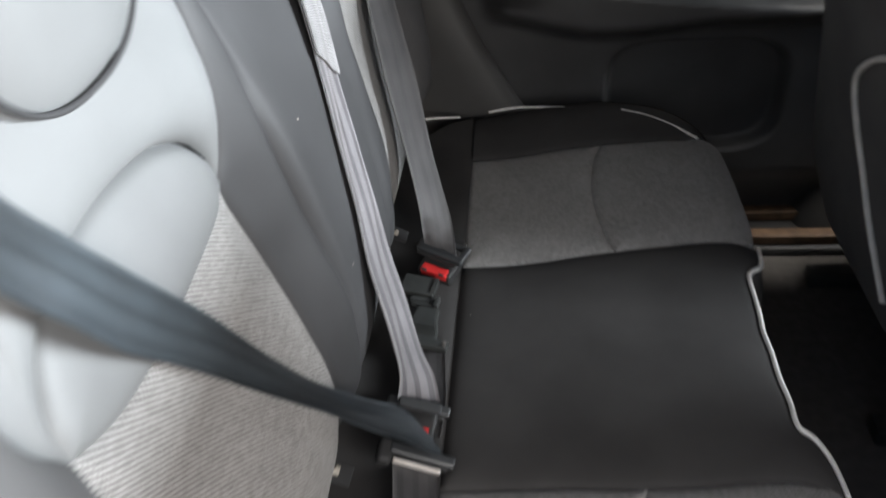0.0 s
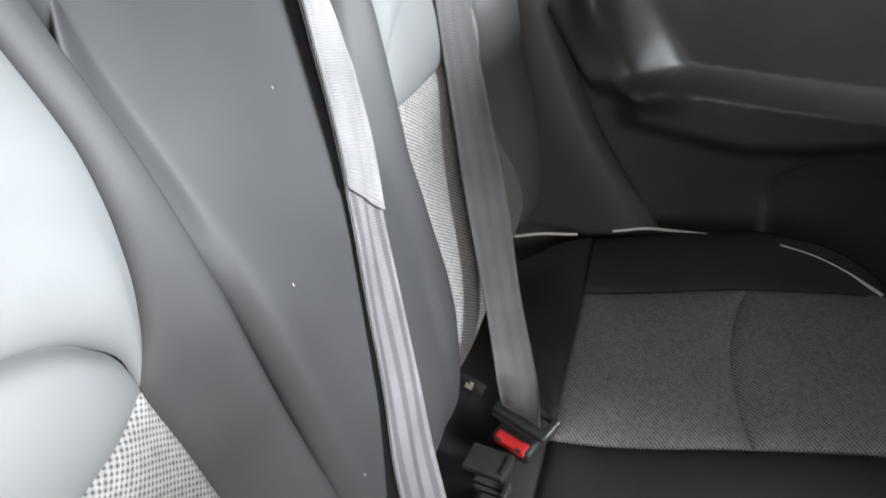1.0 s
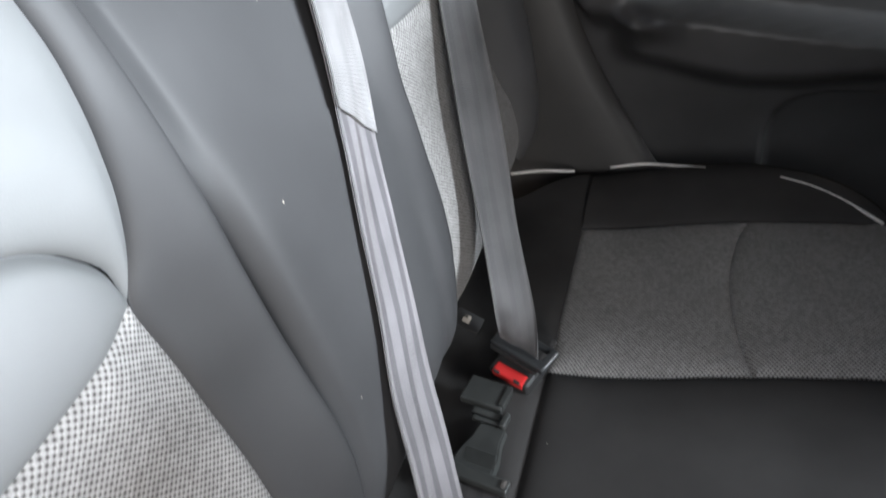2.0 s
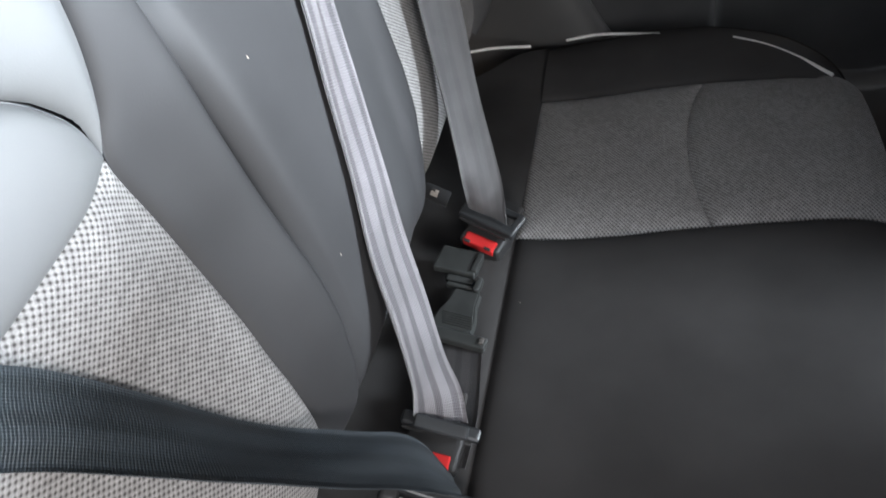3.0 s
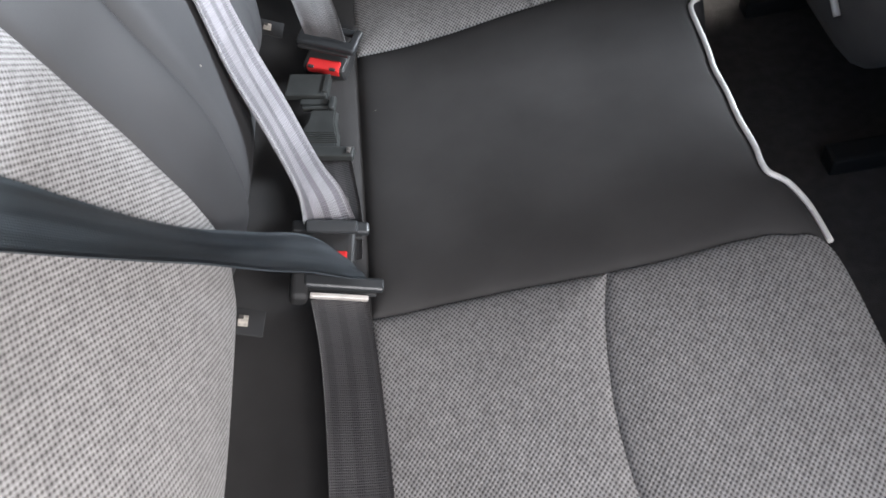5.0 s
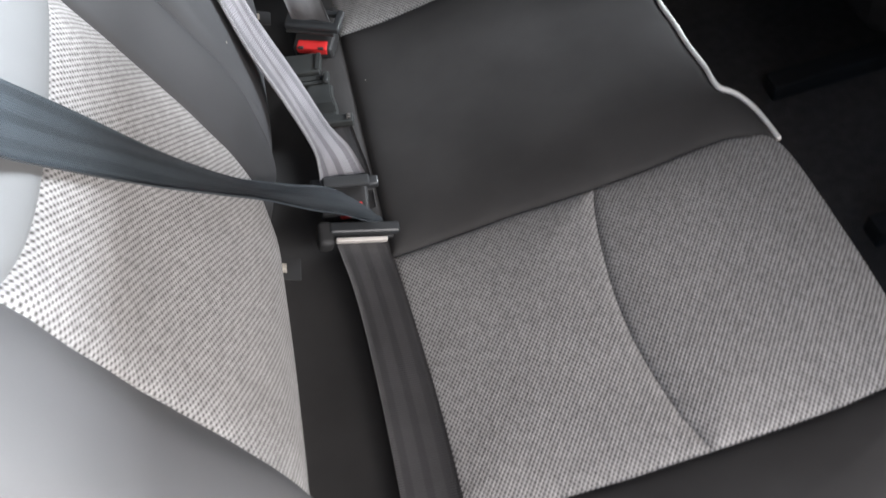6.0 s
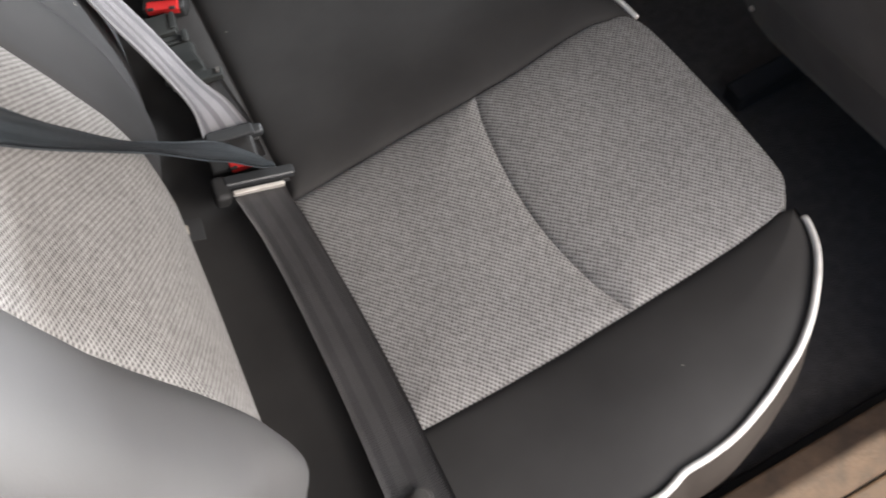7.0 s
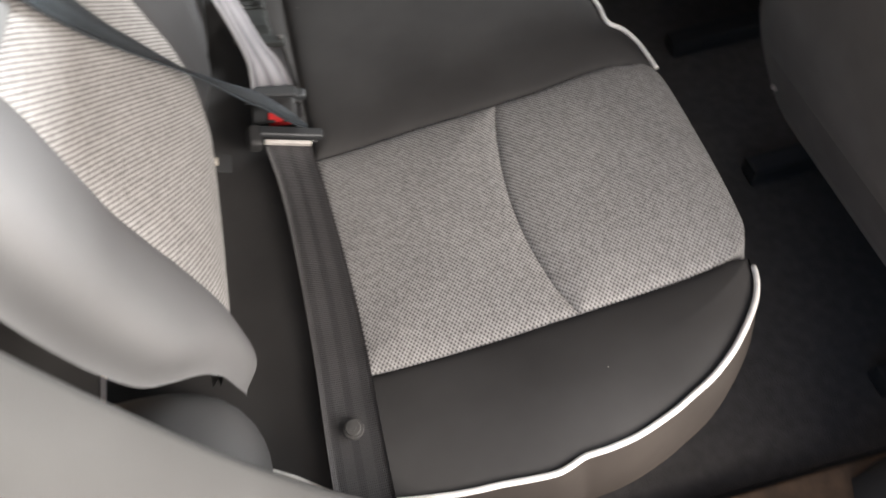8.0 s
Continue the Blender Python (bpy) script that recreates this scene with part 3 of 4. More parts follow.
part("top_roll", box_bm((0.13, 1.00, 0.04), (-0.255, YC, 0.845), 0.018), PALE, backrest)


def rounded_pad(name, centre, size, material, parent=None, power=3.2, label="", rot=None):
    """A soft pad: a superellipsoid."""
    bm = bmesh.new()
    bmesh.ops.create_uvsphere(bm, u_segments=48, v_segments=28, radius=1)
    for v in bm.verts:
        c = v.co
        k = (abs(c.x) ** power + abs(c.y) ** power + abs(c.z) ** power) ** (-1 / power)
        v.co = Vector((c.x * k * size[0] / 2, c.y * k * size[1] / 2, c.z * k * size[2] / 2))
    if rot:
        bm.transform(rot.to_4x4())
    bm.transform(Matrix.Translation(centre))
    return part(name, bm, material, parent, label, True)


rounded_pad("valley_end", (-0.205, -0.335, 0.322), (0.236, 0.170, 0.130), GREY, bench, 2.8)


def pad_seam(y0, z0):
    """Seam along the pad's lower front edge."""
    pts = []
    for w in np.linspace(math.radians(175), math.radians(365), 50):
        c, q = math.cos(w), math.sin(w)
        k = (abs(c) ** 2.4 + abs(q) ** 2.4) ** (-1 / 2.4)
        pts.append((-0.137 + 0.0425 * 0.62, y0 + 0.0875 * c * k * 0.90, z0 + 0.0825 * q * k * 0.90))
    return pts


headrest = thing("headrest", "pale grey leatherette headrest on the near seat back", "headrest")
rounded_pad("pad", (-0.137, S0 - 0.002, 0.886), (0.085, 0.175, 0.165), PALE, headrest, 2.4)
tube("seam", pad_seam(S0 - 0.002, 0.886), 0.0018, DARK, headrest, 6)
for yy in (S0 - 0.05, S0 + 0.05):
    tube("post", [(-0.165, yy, 0.80), (-0.165, yy, 0.86)], 0.006, STEEL, headrest, 12)

# ---------------- belts and buckles ----------------
W = 0.047


def along(p, a):
    return (*p, *a)


def two_edge_ribbon(name, stations, material, parent, thick=0.0014, n=110, label=""):
    """Webbing between two edge lines: stations (x, y, z, X, Y, Z) give the upper and the lower edge."""
    s = spline(stations, n)
    length = np.r_[0, np.cumsum(np.linalg.norm(np.diff(s[:, :3], axis=0), axis=1))]
    t = np.gradient((s[:, :3] + s[:, 3:]) / 2, axis=0)
    cols, verts, uv, faces = 11, [], [], []
    for side in (0, 1):
        for i in range(n):
            a = s[i, 3:] - s[i, :3]
            nrm = np.cross(a, t[i])
            nrm /= max(np.linalg.norm(nrm), 1e-9)
            for c in range(cols):
                f = c / (cols - 1)
                cup = 0.0010 * (1 - (2 * f - 1) ** 2) + 0.0008 * math.sin(f * 9 + length[i] * 30)
                verts.append(s[i, :3] + a * f + nrm * (cup + (thick / 2 if side else -thick / 2)))
                uv.append((f, length[i]))
    m = n * cols
    for i in range(n - 1):
        for c in range(cols - 1):
            q = (i * cols + c, i * cols + c + 1, (i + 1) * cols + c + 1, (i + 1) * cols + c)
            faces.append(q[::-1])
            faces.append(tuple(k + m for k in q))
        for c, fl in ((0, 1), (cols - 1, 0)):
            q = (i * cols + c, (i + 1) * cols + c, (i + 1) * cols + c + m, i * cols + c + m)
            faces.append(q if fl else q[::-1])
    return mesh(name, verts, faces, material, parent, uv, True, label)


centre_belt = thing("centre_seat_belt", "pale grey centre belt hanging down to its buckle", "seat belt", "seat belts")
CENTRE_EDGES = [
    (-0.163, 0.288, 0.900, -0.153, 0.331, 0.885), (-0.1417, 0.2556, 0.8201, -0.1334, 0.2992, 0.8056), (-0.1263, 0.2331, 0.7625, -0.1215, 0.2763, 0.7469), (-0.1101, 0.2117, 0.7056, -0.1055, 0.2537, 0.6894),
    (-0.0969, 0.1887, 0.6507, -0.0944, 0.2297, 0.6324), (-0.0867, 0.1640, 0.5954, -0.0794, 0.2065, 0.5774), (-0.0749, 0.1405, 0.5410, -0.0654, 0.1839, 0.5238), (-0.0647, 0.1164, 0.4887, -0.0536, 0.1612, 0.4723),
    (-0.0518, 0.0958, 0.4380, -0.0389, 0.1392, 0.4235), (-0.0435, 0.0790, 0.3900, -0.0255, 0.1190, 0.3760), (-0.0465, 0.0785, 0.3600, -0.0125, 0.1040, 0.3520), (-0.0510, 0.0820, 0.3390, -0.0060, 0.0850, 0.3310)]
two_edge_ribbon("webbing", CENTRE_EDGES, BELT, centre_belt)
fold_end = tuple(k * a + (1 - k) * b for k, a, b in zip((0.45,) * 3 + (0.1,) * 3, CENTRE_EDGES[3], CENTRE_EDGES[4]))
two_edge_ribbon("folded_webbing", [tuple(v + d for v, d in zip(q, (0.0032, -0.002, 0.0015) * 2)) for q in CENTRE_EDGES[:4] + [fold_end]], BELT_PLAIN, centre_belt, n=60, label="doubled upper webbing")
far_belt = thing("far_seat_belt", "grey outer belt hanging before the far seat back", "seat belt", "seat belts")
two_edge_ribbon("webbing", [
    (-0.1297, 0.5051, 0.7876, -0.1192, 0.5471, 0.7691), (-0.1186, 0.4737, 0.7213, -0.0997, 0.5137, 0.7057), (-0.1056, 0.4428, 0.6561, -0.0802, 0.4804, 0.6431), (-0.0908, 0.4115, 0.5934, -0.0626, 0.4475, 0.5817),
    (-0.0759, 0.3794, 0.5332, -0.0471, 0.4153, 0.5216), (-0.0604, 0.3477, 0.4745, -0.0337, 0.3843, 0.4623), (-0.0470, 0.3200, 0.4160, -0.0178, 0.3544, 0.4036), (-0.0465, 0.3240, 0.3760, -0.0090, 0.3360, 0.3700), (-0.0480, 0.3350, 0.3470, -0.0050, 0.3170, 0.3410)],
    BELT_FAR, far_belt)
near_belt = thing("near_seat_belt", "belt crossing the near seat back to its buckle, shaded blue-black", "seat belt", "seat belts")
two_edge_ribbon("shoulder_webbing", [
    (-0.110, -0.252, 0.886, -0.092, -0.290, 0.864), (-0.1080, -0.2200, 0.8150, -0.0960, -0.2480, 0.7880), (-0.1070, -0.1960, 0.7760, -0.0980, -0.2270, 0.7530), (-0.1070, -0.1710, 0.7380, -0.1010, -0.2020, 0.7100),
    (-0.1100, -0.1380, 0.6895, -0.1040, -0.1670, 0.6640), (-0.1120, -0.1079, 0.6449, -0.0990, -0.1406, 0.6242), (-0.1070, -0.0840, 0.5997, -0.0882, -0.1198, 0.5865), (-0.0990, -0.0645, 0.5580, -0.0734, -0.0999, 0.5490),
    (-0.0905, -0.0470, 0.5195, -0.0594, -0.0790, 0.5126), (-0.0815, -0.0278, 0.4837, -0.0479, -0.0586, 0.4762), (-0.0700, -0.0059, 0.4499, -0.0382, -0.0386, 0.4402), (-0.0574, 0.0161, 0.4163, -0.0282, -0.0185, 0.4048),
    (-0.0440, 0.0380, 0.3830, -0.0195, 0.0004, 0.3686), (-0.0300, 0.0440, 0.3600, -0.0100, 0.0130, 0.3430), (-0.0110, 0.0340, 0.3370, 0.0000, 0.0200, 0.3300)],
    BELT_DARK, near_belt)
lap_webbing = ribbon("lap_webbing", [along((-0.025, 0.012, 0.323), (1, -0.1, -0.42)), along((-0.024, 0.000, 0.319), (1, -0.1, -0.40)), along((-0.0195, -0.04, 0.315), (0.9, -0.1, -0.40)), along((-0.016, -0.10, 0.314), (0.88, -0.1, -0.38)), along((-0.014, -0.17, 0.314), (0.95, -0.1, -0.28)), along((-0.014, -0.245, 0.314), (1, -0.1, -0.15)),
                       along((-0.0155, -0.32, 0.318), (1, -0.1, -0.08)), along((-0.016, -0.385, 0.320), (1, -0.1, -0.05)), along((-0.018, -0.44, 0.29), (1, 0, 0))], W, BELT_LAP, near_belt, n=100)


def button_bolt(at, parent):
    bm = bmesh.new()
    bmesh.ops.create_cone(bm, cap_ends=True, segments=24, radius1=0.0075, radius2=0.006, depth=0.006)
    bmesh.ops.create_cone(bm, cap_ends=True, segments=16, radius1=0.003, radius2=0.003, depth=0.0075)
    bmesh.ops.create_cone(bm, cap_ends=True, segments=24, radius1=0.0086, radius2=0.0084, depth=0.0032, matrix=Matrix.Translation((0, 0, -0.001)))
    bm.transform(Matrix.Translation(at))
    part("stop_button", bm, TRIM, parent, "round dark grey belt stop button")


button_bolt((-0.0145, -0.317, 0.3225), lap_webbing)


def tongue(parent, m, steel=False, slot=False):
    """Belt tongue: a black moulded bar with rounded ends, a slot post and its steel blade."""
    body = box_bm((0.068, 0.012, 0.009), (0, 0, 0), 0.0038, seg=4)
    body.transform(m)
    bar = part("tongue", body, SATIN, parent, "black moulded belt tongue")

    def add(name, bm, material, label=""):
        bm.transform(m)
        part(name, bm, material, bar, label, False)
    add("tongue_lip", box_bm((0.060, 0.004, 0.004), (-0.002, -0.007, -0.003), 0.0015, seg=2), PLASTIC)
    if slot:
        add("slot_post", box_bm((0.009, 0.026, 0.007), (0.0295, 0.011, 0.001), 0.003, seg=3), SATIN)
        add("slot_post", box_bm((0.009, 0.026, 0.007), (-0.0295, 0.011, 0.001), 0.003, seg=3), SATIN)
        add("slot_bar", box_bm((0.062, 0.007, 0.006), (0, 0.023, -0.004), 0.002, seg=3), SATIN)
    if steel:
        add("tongue_end", box_bm((0.016, 0.026, 0.020), (-0.037, -0.004, -0.007), 0.007, seg=5), PLASTIC)
        add("blade_edge", box_bm((0.049, 0.004, 0.006), (-0.004, -0.0125, 0.0005), 0.001), STEEL, "bright steel edge of the tongue")


def buckle(name, m, label, red=0.037, group="belt buckles"):
    """Buckle under its tongue: a black housing with a red release button on its near face."""
    ob = thing(name, label, "belt buckle", group)
    def add(nm, bm, material, lb="", under=None):
        bm.transform(m)
        return part(nm, bm, material, under or ob, lb)
    add("housing", box_bm((0.048, 0.034, 0.020), (-0.002, -0.001, -0.018), 0.005, seg=3), PLASTIC)
    button = add("release_button", box_bm((red, 0.013, 0.010), (0.0165 - red / 2, -0.0125, -0.0120), 0.002), RED, "red release button")
    for sx in (-1, 1):
        add("button_notch", box_bm((0.007, 0.003, 0.003), (0.0165 - red / 2 + sx * red * 0.33, -0.0188, -0.0058), 0.001), PLASTIC, "", button)
    add("stalk", box_bm((0.036, 0.05, 0.010), (-0.006, 0.030, -0.024), 0.004), CLOTH)
    return ob


def place(at, x_axis, normal):
    x = Vector(x_axis).normalized()
    z = Vector(normal).normalized()
    z = (z - x * z.dot(x)).normalized()
    y = z.cross(x)
    m = Matrix((x, y, z)).transposed().to_4x4()
    m.translation = Vector(at)
    return m


up = (0.15, -0.25, 1)
tongue(far_belt, place((-0.027, 0.325, 0.336), (1, -0.50, -0.10), up), slot=True)
buckle("far_belt_buckle", place((-0.027, 0.319, 0.332), (1, -0.42, -0.10), up), "black buckle with red button, far belt clipped in")
tongue(centre_belt, place((-0.029, 0.082, 0.327), (1, -0.05, -0.25), up))
part("belt_boot", box_bm((0.046, 0.012, 0.008), (0, 0, 0), 0.0035, seg=3), SATIN, centre_belt).matrix_local = place((-0.026, 0.075, 0.337), (1, -0.05, -0.22), (0.2, -0.4, 1))
buckle("centre_belt_buckle", place((-0.031, 0.064, 0.332), (1, -0.12, -0.08), up), "black buckle with red button, centre belt clipped in", 0.024)
tongue(near_belt, place((-0.019, 0.021, 0.326), (1, -0.02, -0.40), (0.4, -0.25, 1)), steel=True)
buckle("near_belt_buckle", place((-0.026, 0.034, 0.308), (1, -0.1, -0.1), up), "black buckle hidden under the near belt")

clip = thing("centre_belt_clip", "black plastic detachable clip lying on its flat strap", "belt clip")
CR = Euler((0, radians(4), radians(-10))).to_matrix()


def clip_bit(name, size, at, bevel, label="", taper=None, material=None, under=None):
    return part(name, box_bm(size, at, bevel, CR, 3, taper), material or CLIPGREY, under or clip, label)


mini = clip_bit("mini_buckle", (0.044, 0.032, 0.008), (-0.051, 0.279, 0.322), 0.002)
clip_bit("mini_buckle_lip", (0.006, 0.026, 0.010), (-0.031, 0.276, 0.322), 0.0015, under=mini)
clip_bit("neck", (0.030, 0.008, 0.005), (-0.045, 0.256, 0.319), 0.0015)
clip_bit("latch_loop", (0.007, 0.018, 0.009), (-0.026, 0.248, 0.321), 0.003)
clip_bit("latch_loop", (0.032, 0.005, 0.006), (-0.042, 0.246, 0.320), 0.002)
end_bar = clip_bit("end_bar", (0.054, 0.013, 0.008), (-0.033, 0.180, 0.321), 0.0020)
grip = bmesh.new()
for z0, k in ((0.0, 1.0), (0.0065, 0.86)):
    for yy, half in ((-0.028, 0.023), (-0.008, 0.0215), (0.010, 0.016), (0.028, 0.0145)):
        grip.verts.new((-half * k, yy * (0.5 + 0.5 * k), z0))
        grip.verts.new((half * k, yy * (0.5 + 0.5 * k), z0))
grip.verts.ensure_lookup_table()
gv = grip.verts
for r in range(3):
    grip.faces.new((gv[8 + 2 * r], gv[9 + 2 * r], gv[11 + 2 * r], gv[10 + 2 * r]))
    grip.faces.new((gv[2 * r], gv[8 + 2 * r], gv[10 + 2 * r], gv[2 + 2 * r]))
    grip.faces.new((gv[1 + 2 * r], gv[3 + 2 * r], gv[11 + 2 * r], gv[9 + 2 * r]))
grip.faces.new((gv[0], gv[1], gv[9], gv[8]))
grip.faces.new((gv[6], gv[14], gv[15], gv[7]))
bmesh.ops.bevel(grip, geom=list(grip.edges), offset=0.0012, segments=2, affect="EDGES")
grip.transform(Matrix.Translation((-0.040, 0.214, 0.3165)) @ CR.to_4x4())
grip_body = part("grip", grip, CLIPGREY, clip)
for k in range(6):
    clip_bit("grip_rib", (0.030, 0.0014, 0.0014), (-0.0390 + 0.0005 * k, 0.2085 - 0.0028 * k, 0.3233), 0.0004, under=grip_body)
clip_bit("slot", (0.004, 0.007, 0.002), (-0.0105, 0.1765, 0.3245), 0.0006, "", None, CARPET, end_bar)
ribbon("strap", [along((-0.032, 0.178, 0.317), (1, -0.15, 0)), along((-0.028, 0.14, 0.314), (1, -0.1, -0.1)), along((-0.024, 0.10, 0.315), (1, -0.1, -0.05)), along((-0.026, 0.055, 0.312), (1, -0.1, 0))], 0.042, BELT_LAP, clip, n=30)


def tag_label(at, name="anchor_tag"):
    ob = thing(name, "small black cloth anchor tag with pale pictogram", "label tag", "anchor tags")
    r = Euler((0, radians(25), radians(-5))).to_matrix()
    tab = part("tab", box_bm((0.030, 0.024, 0.0016), at, 0.0007, r), PLASTIC, ob)
    z = Vector(at)
    part("pictogram", box_bm((0.008, 0.010, 0.0010), z + r @ Vector((-0.002, 0, 0.0014)), 0.0004, r), TAGINK, tab, "pale printed square")
    part("pictogram_mark", box_bm((0.004, 0.004, 0.0008), z + r @ Vector((-0.004, 0.003, 0.0020)), 0.0004, r), CARPET, tab)


tag_label((-0.095, -0.016, 0.349))
tag_label((-0.087, 0.354, 0.348))

# ---------------- car body ----------------


def slab(name, lo, hi, material, kind="structure", label="", bevel=0.0):
    c = [(a + b) / 2 for a, b in zip(lo, hi)]
    ob = part(name, box_bm([b - a for a, b in zip(lo, hi)], c, bevel), material)
    return tagged(ob, label, "", "", kind)


YN, YF = -0.50, 0.83  # inner faces of the two sides
slab("floor", (-0.3, YN + 0.06, -0.06), (2.0, YF - 0.06, 0.0), CARPET, label="black carpet of the footwell")
slab("ground", (-150, -150, -0.36), (150, 150, -0.31), GROUND, label="ground outside the car")
slab("ceiling", (-0.75, YN - 0.02, 1.12), (1.4, YF + 0.02, 1.16), HEADLINER, label="pale headliner")
slab("wall_rear", (-0.62, YN, -0.06), (-0.57, YF, 0.72), CARPET, label="dark boot wall behind the bench")
slab("wall_side_near", (0.72, YN - 0.06, -0.3), (1.95, YN, 0.70), PLASTIC, label="dark inside of the near front door")
slab("wall_side_far", (0.80, YF, -0.3), (1.95, YF + 0.06, 0.70), PLASTIC, label="dark inside of the far front door")
slab("wall_front", (1.9, YN, -0.06), (1.95, YF, 0.75), PLASTIC, label="dark dashboard wall")


def sill(name, mirror):
    """Entry sill: tan wood-grain strips between dark rubber ribs."""
    ob = thing(name, "tan wood-grain entry sill with dark rubber strips", "door sill")
    ys = [(-0.396, -0.454, 0.030), (-0.456, -0.497, 0.0305), (-0.499, -0.57, 0.03)]
    if mirror:
        # The outer far strip stands in for the inner one's reflection in the door.
        ys = [(-0.395, -0.421, 0.030), (-0.470, -0.500, 0.030)]
    for a, b, z in ys:
        if mirror:
            a, b = 2 * YC - a, 2 * YC - b
        part("tan_strip", box_bm((1.3, abs(a - b), 0.02), (0.5, (a + b) / 2, z), 0.003), TAN, ob)
    a = 2 * YC + 0.475 if mirror else -0.475
    part("sill_base", box_bm((1.3, 0.18, 0.08), (0.5, a, -0.022), 0.01), PLASTIC, ob)
    return ob


sill("door_sill", False)
sill("door_sill", True)


def side_trim(mirror):
    """Wheel-arch and pillar trim beside the backrest: a curved moulded panel with a rounded edge."""
    prof = [(0.16, 0.12), (0.115, 0.24), (0.070, 0.318), (0.020, 0.408), (-0.012, 0.476), (-0.042, 0.562), (-0.063, 0.643), (-0.078, 0.714), (-0.094, 0.82), (-0.11, 0.95), (-0.12, 1.12)]
    p = spline(prof, 40)
    verts, faces = [], []
    cols = [(-0.30, -0.006), (-0.06, 0.0), (-0.02, -0.002), (-0.006, -0.008), (0.004, -0.02), (-0.004, -0.045), (-0.02, -0.12)]
    for x, z in p:
        for dx, dy in cols:
            y = -0.404 + dy
            verts.append((x + dx, float(2 * YC - y if mirror else y), z))
    n = len(cols)
    for i in range(len(p) - 1):
        for c in range(n - 1):
            q = (i * n + c, i * n + c + 1, (i + 1) * n + c + 1, (i + 1) * n + c)
            faces.append(q[::-1] if mirror else q)
    ob = mesh("pillar_trim", verts, faces, TRIM)
    return tagged(ob, "moulded dark pillar trim beside the bench", "", "", "structure")


side_trim(False)
side_trim(True)

# far door with its armrest, pull recess and pocket
far_door = thing("rear_door", "closed black plastic rear door panel with armrest", "car door")
YD = 0.79


def door_depth(x, z):
    """How far the door card stands into the cabin."""
    arm_top = 0.540 - 0.13 * np.clip(x - 0.05, 0, 1) - 0.006 * np.sin(np.clip((x - 0.05) / 0.5, 0, 1) * math.pi)
    arm_low = 0.463 - 0.035 * smooth(x, 0.02, 0.2) + 0.012 * smooth(x, 0.24, 0.4)
    arm = smooth(z, arm_low - 0.02, arm_low + 0.03) * (1 - smooth(z, arm_top - 0.006, arm_top + 0.01)) * smooth(x, 0.005, 0.06)
    d = 0.055 * arm
    pocket = ((x - 0.37) / 0.15) ** 4 + ((z - 0.30) / 0.105) ** 4
    d = d - 0.03 * (1 - smooth(pocket, 0.75, 1.1))
    d = d + 0.03 * smooth(z, 0.56, 0.66) * (1 - smooth(x, 0.02, 0.12)) * smooth(x, -0.04, 0.0)
    d = d + 0.062 * (1 - smooth(x - (0.062 - 0.5 * (z - 0.52)), -0.015, 0.06)) * smooth(z, 0.49, 0.55) * smooth(x + 0.5 * (z - 0.52), -0.03, 0.0)
    d = d - 0.04 * smooth(0.16 - z, 0.0, 0.12)
    return d


gx, gz = np.meshgrid(np.linspace(-0.06, 0.80, 150), np.linspace(0.02, 0.66, 120))
dd = door_depth(gx, gz)
V = np.stack([gx, YD - dd, gz], -1).reshape(-1, 3)
ix = np.arange(gx.size).reshape(gx.shape)
F = [(int(ix[j, i]), int(ix[j, i + 1]), int(ix[j + 1, i + 1]), int(ix[j + 1, i])) for j in range(gx.shape[0] - 1) for i in range(gx.shape[1] - 1)]
door_card = mesh("door_card", V, F, DOOR, far_door)
part("door_shell", box_bm((0.94, 0.05, 0.72), (0.40, YD + 0.075, 0.35), 0.01), DOOR, far_door)
part("window_pane", box_bm((0.86, 0.004, 0.40), (0.37, YD + 0.06, 0.90)), GLASS, far_door, "dark tinted side window glass")
for xx, w in ((-0.09, 0.07), (0.84, 0.09)):
    part("window_frame", box_bm((w, 0.05, 0.46), (xx, YD + 0.06, 0.92), 0.01), PLASTIC, far_door)

# front seats
def front_seat(name, yc, label):
    ob = thing(name, label, "car seat", "front seats")
    n, m = 40, 40
    verts, faces, uv = [], [], []
    for j in range(m):
        f = j / (m - 1)
        z = 0.178 + 0.62 * f
        tuck = 1 - min(f / 0.18, 1.0)
        x0 = 0.556 - 0.10 * f + 0.008 * tuck ** 2
        w = 0.236 - 0.03 * f - 0.062 * tuck ** 1.5
        for i in range(n):
            a = 2 * math.pi * i / n
            c, s = math.cos(a), math.sin(a)
            k = (abs(c) ** 7 + abs(s) ** 7) ** (-1 / 7)
            verts.append((x0 + 0.06 + 0.06 * c * k, yc + w * s * k, z))
            uv.append((i / n, z))
    for j in range(m - 1):
        for i in range(n):
            q = (i + 1) % n
            faces.append((j * n + i, j * n + q, (j + 1) * n + q, (j + 1) * n + i))
    faces.append(tuple(range(n))[::-1])
    faces.append(tuple((m - 1) * n + i for i in range(n)))
    back = mesh("seat_back", verts, faces, SEATBACK, ob, uv)
    part("seat_base", box_bm((0.50, 0.48, 0.18), (0.92, yc, 0.20), 0.05, seg=4), CLOTH, ob)
    for sy in (-0.17, 0.17):
        part("seat_rail", box_bm((0.54, 0.035, 0.03), (0.85, yc + sy, 0.015), 0.005), PLASTIC, ob)
    return ob, back


near_front, near_front_back = front_seat("front_seat", -0.142, "charcoal cloth front seat with flat pocket panel on its back")
part("rail_bolt", box_bm((0.006, 0.006, 0.006), (0.556, 0.011, 0.21), 0.002), STEEL, near_front, "bright bolt head")
_, far_front_back = front_seat("front_seat", 2 * YC + 0.142, "charcoal cloth front seat with white piping on its back")

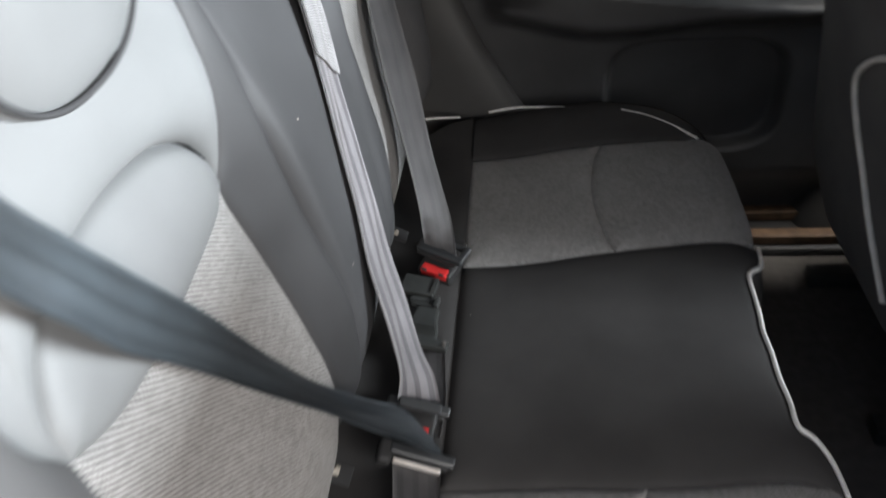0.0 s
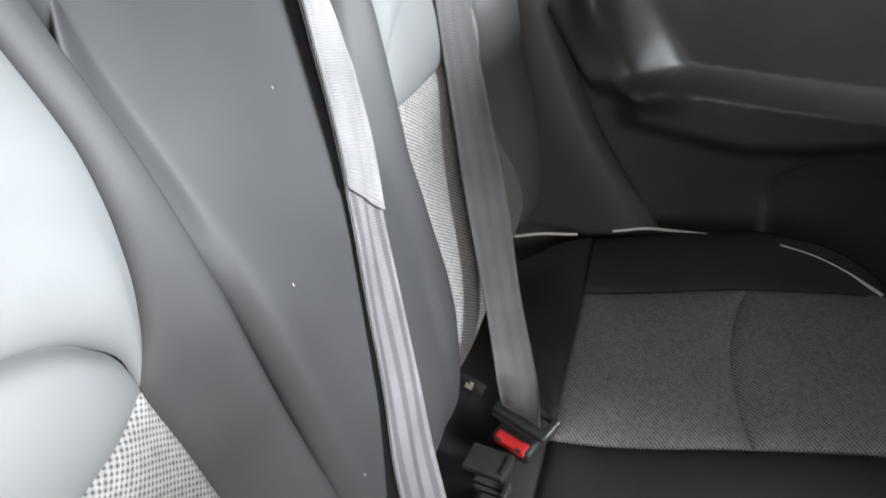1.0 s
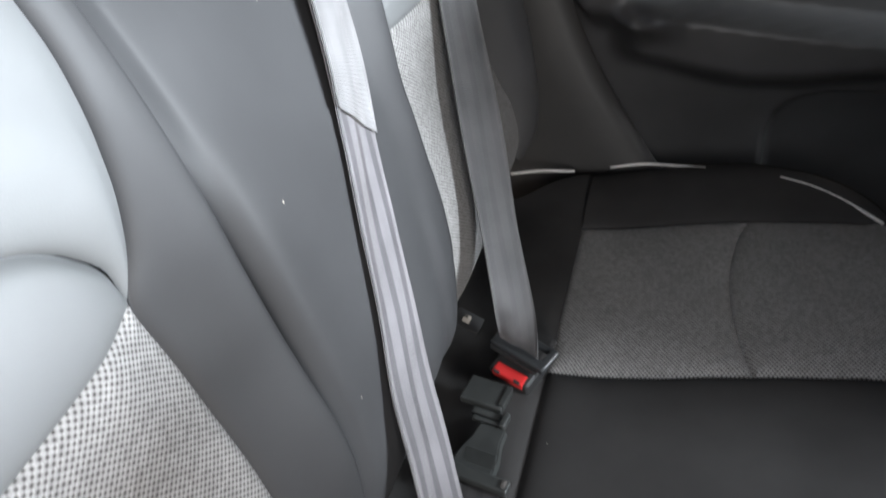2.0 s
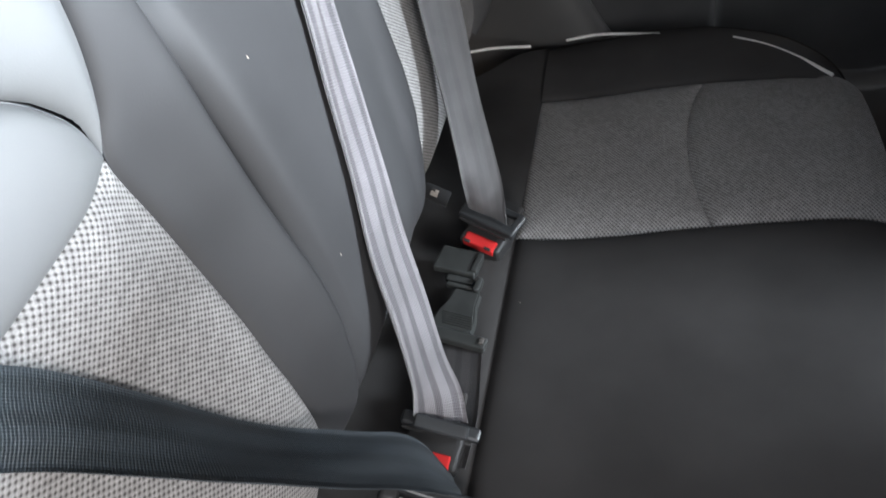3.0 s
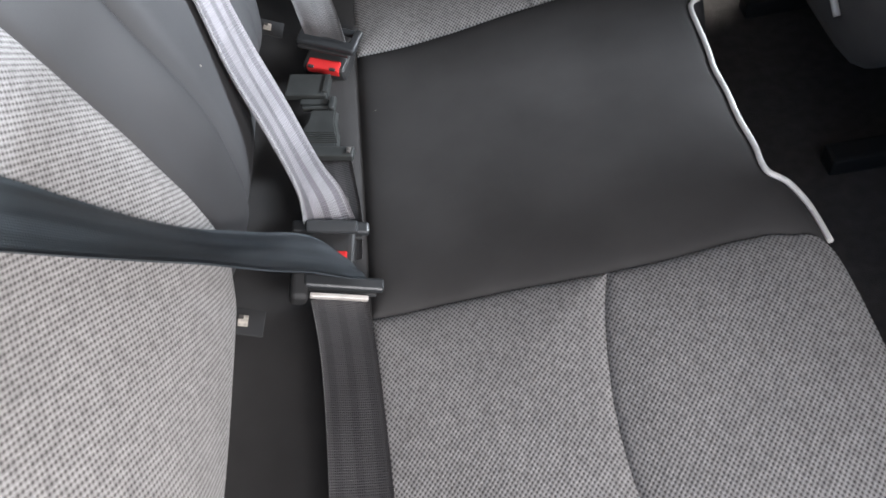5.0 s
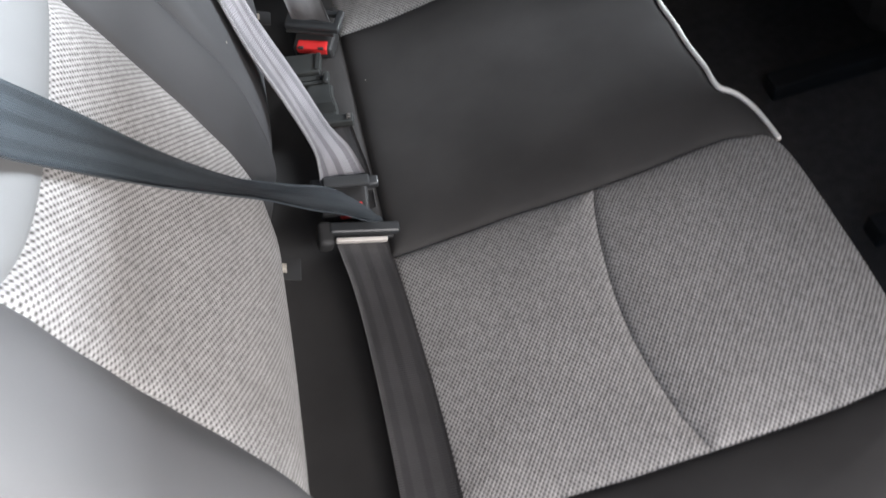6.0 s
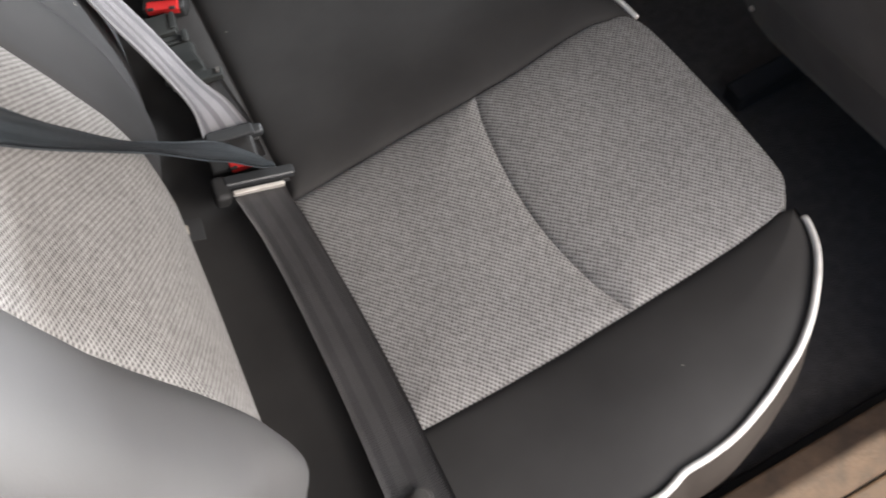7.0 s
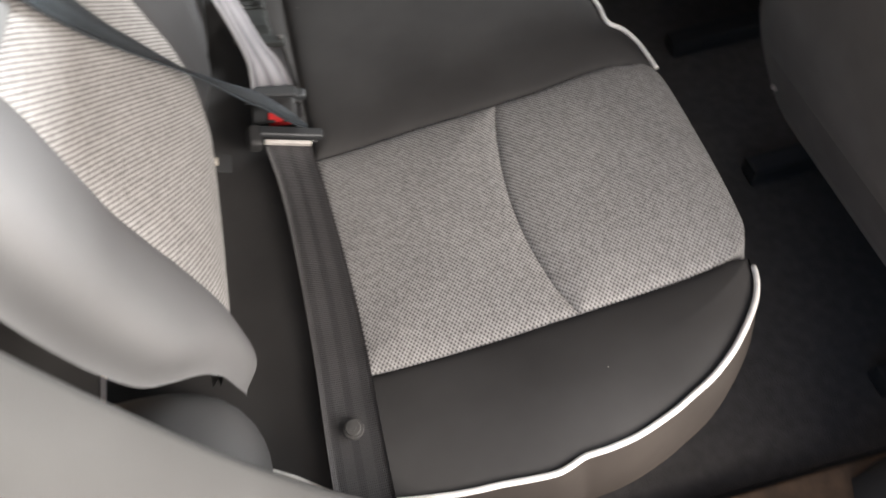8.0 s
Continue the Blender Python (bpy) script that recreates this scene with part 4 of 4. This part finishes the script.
rows, verts, faces = 26, [], []
for j in range(rows):
    f = 0.125 + 0.85 * j / (rows - 1)
    x0 = 0.556 - 0.10 * f
    w = (0.236 - 0.03 * f) * 0.97
    for i in range(21):
        a = math.pi + (i / 20 - 0.5) * 1.5
        c, q = math.cos(a), math.sin(a)
        k = (abs(c) ** 7 + abs(q) ** 7) ** (-1 / 7)
        rim = 0.009 if 0 < j < rows - 1 and 0 < i < 20 else -0.002
        verts.append((x0 + 0.06 + 0.06 * c * k - rim, -0.142 + w * q * k, 0.178 + 0.62 * f))
for j in range(rows - 1):
    for i in range(20):
        faces.append((j * 21 + i, (j + 1) * 21 + i, (j + 1) * 21 + i + 1, j * 21 + i + 1))
mesh("pocket_panel", verts, faces, SEATBACK, near_front_back, None, True, "flat cloth pocket panel on the seat back")

loop = spline([(0.492, 0.30, 0.565), (0.493, 0.38, 0.556), (0.496, 0.441, 0.533), (0.502, 0.493, 0.493), (0.508, 0.505, 0.459), (0.515, 0.482, 0.414), (0.523, 0.446, 0.366), (0.530, 0.411, 0.319), (0.535, 0.380, 0.287), (0.540, 0.33, 0.245)], 80)
tube("piping", loop, 0.0042, PIPING, far_front_back, label="white piping")


def pillar_base(mirror):
    """Foot of the middle pillar: a dark flared moulding at the sill."""
    foot = 0.13 if mirror else 0.0
    prof = [(0.452 + foot, 0.0), (0.474 + foot, 0.06), (0.52 + foot, 0.16), (0.575 + foot / 2, 0.30), (0.61, 0.55), (0.64, 1.12)]
    p = spline(prof, 24)
    verts, faces = [], []
    cols = [(0.0, -0.60), (-0.004, -0.52), (0.0, -0.44), (0.012, -0.408), (0.05, -0.397), (0.20, -0.397)]
    for x, z in p:
        for dx, y in cols:
            y = y - 0.05 * min(z / 0.4, 1.0) - 0.3 * foot
            verts.append((x + dx, 2 * YC - y if mirror else y, z))
    n = len(cols)
    for i in range(len(p) - 1):
        for c in range(n - 1):
            q = (i * n + c, i * n + c + 1, (i + 1) * n + c + 1, (i + 1) * n + c)
            faces.append(q if mirror else q[::-1])
    return tagged(mesh("middle_pillar", verts, faces, TRIM), "dark plastic foot of the middle pillar", "", "", "structure")


pillar_base(False)
pillar_base(True)


# lint on the leatherette and the cloth
lint_verts, lint_faces = [], []
rng_lint = random.Random(4)
spots = [(0.178, 0.756), (0.103, 0.663), (0.086, 0.522)]
fibres = [(float(back_depth(np.array(y), np.array(z))) + 0.0115, y, z) for y, z in spots] + [(x, y, float(cushion_height(np.array(x), np.array(y))) + 0.0078) for x, y in ((0.016, 0.239), (0.2, -0.33))]
for n_, (x, y, z) in enumerate(fibres):
    flat = n_ >= len(spots)
    w, h = 0.0003, rng_lint.uniform(0.0009, 0.0016) if not flat else 0.0005
    lean = rng_lint.uniform(-0.6, 0.6)
    for a, b in ((-1, -1), (1, -1), (1, 1), (-1, 1)):
        p, q = a * w + lean * b * h * 0.5, b * h
        lint_verts.append((x + q, y + p, z) if flat else (x, y + p, z + q))
    k = 4 * n_
    lint_faces.append((k, k + 1, k + 2, k + 3))
lint = mesh("lint", lint_verts, lint_faces, TAGINK)
solid = lint.modifiers.new("thickness", "SOLIDIFY")
solid.thickness = 0.0004
tagged(lint, "small pale lint specks on the seat", "lint", "", "stuff")
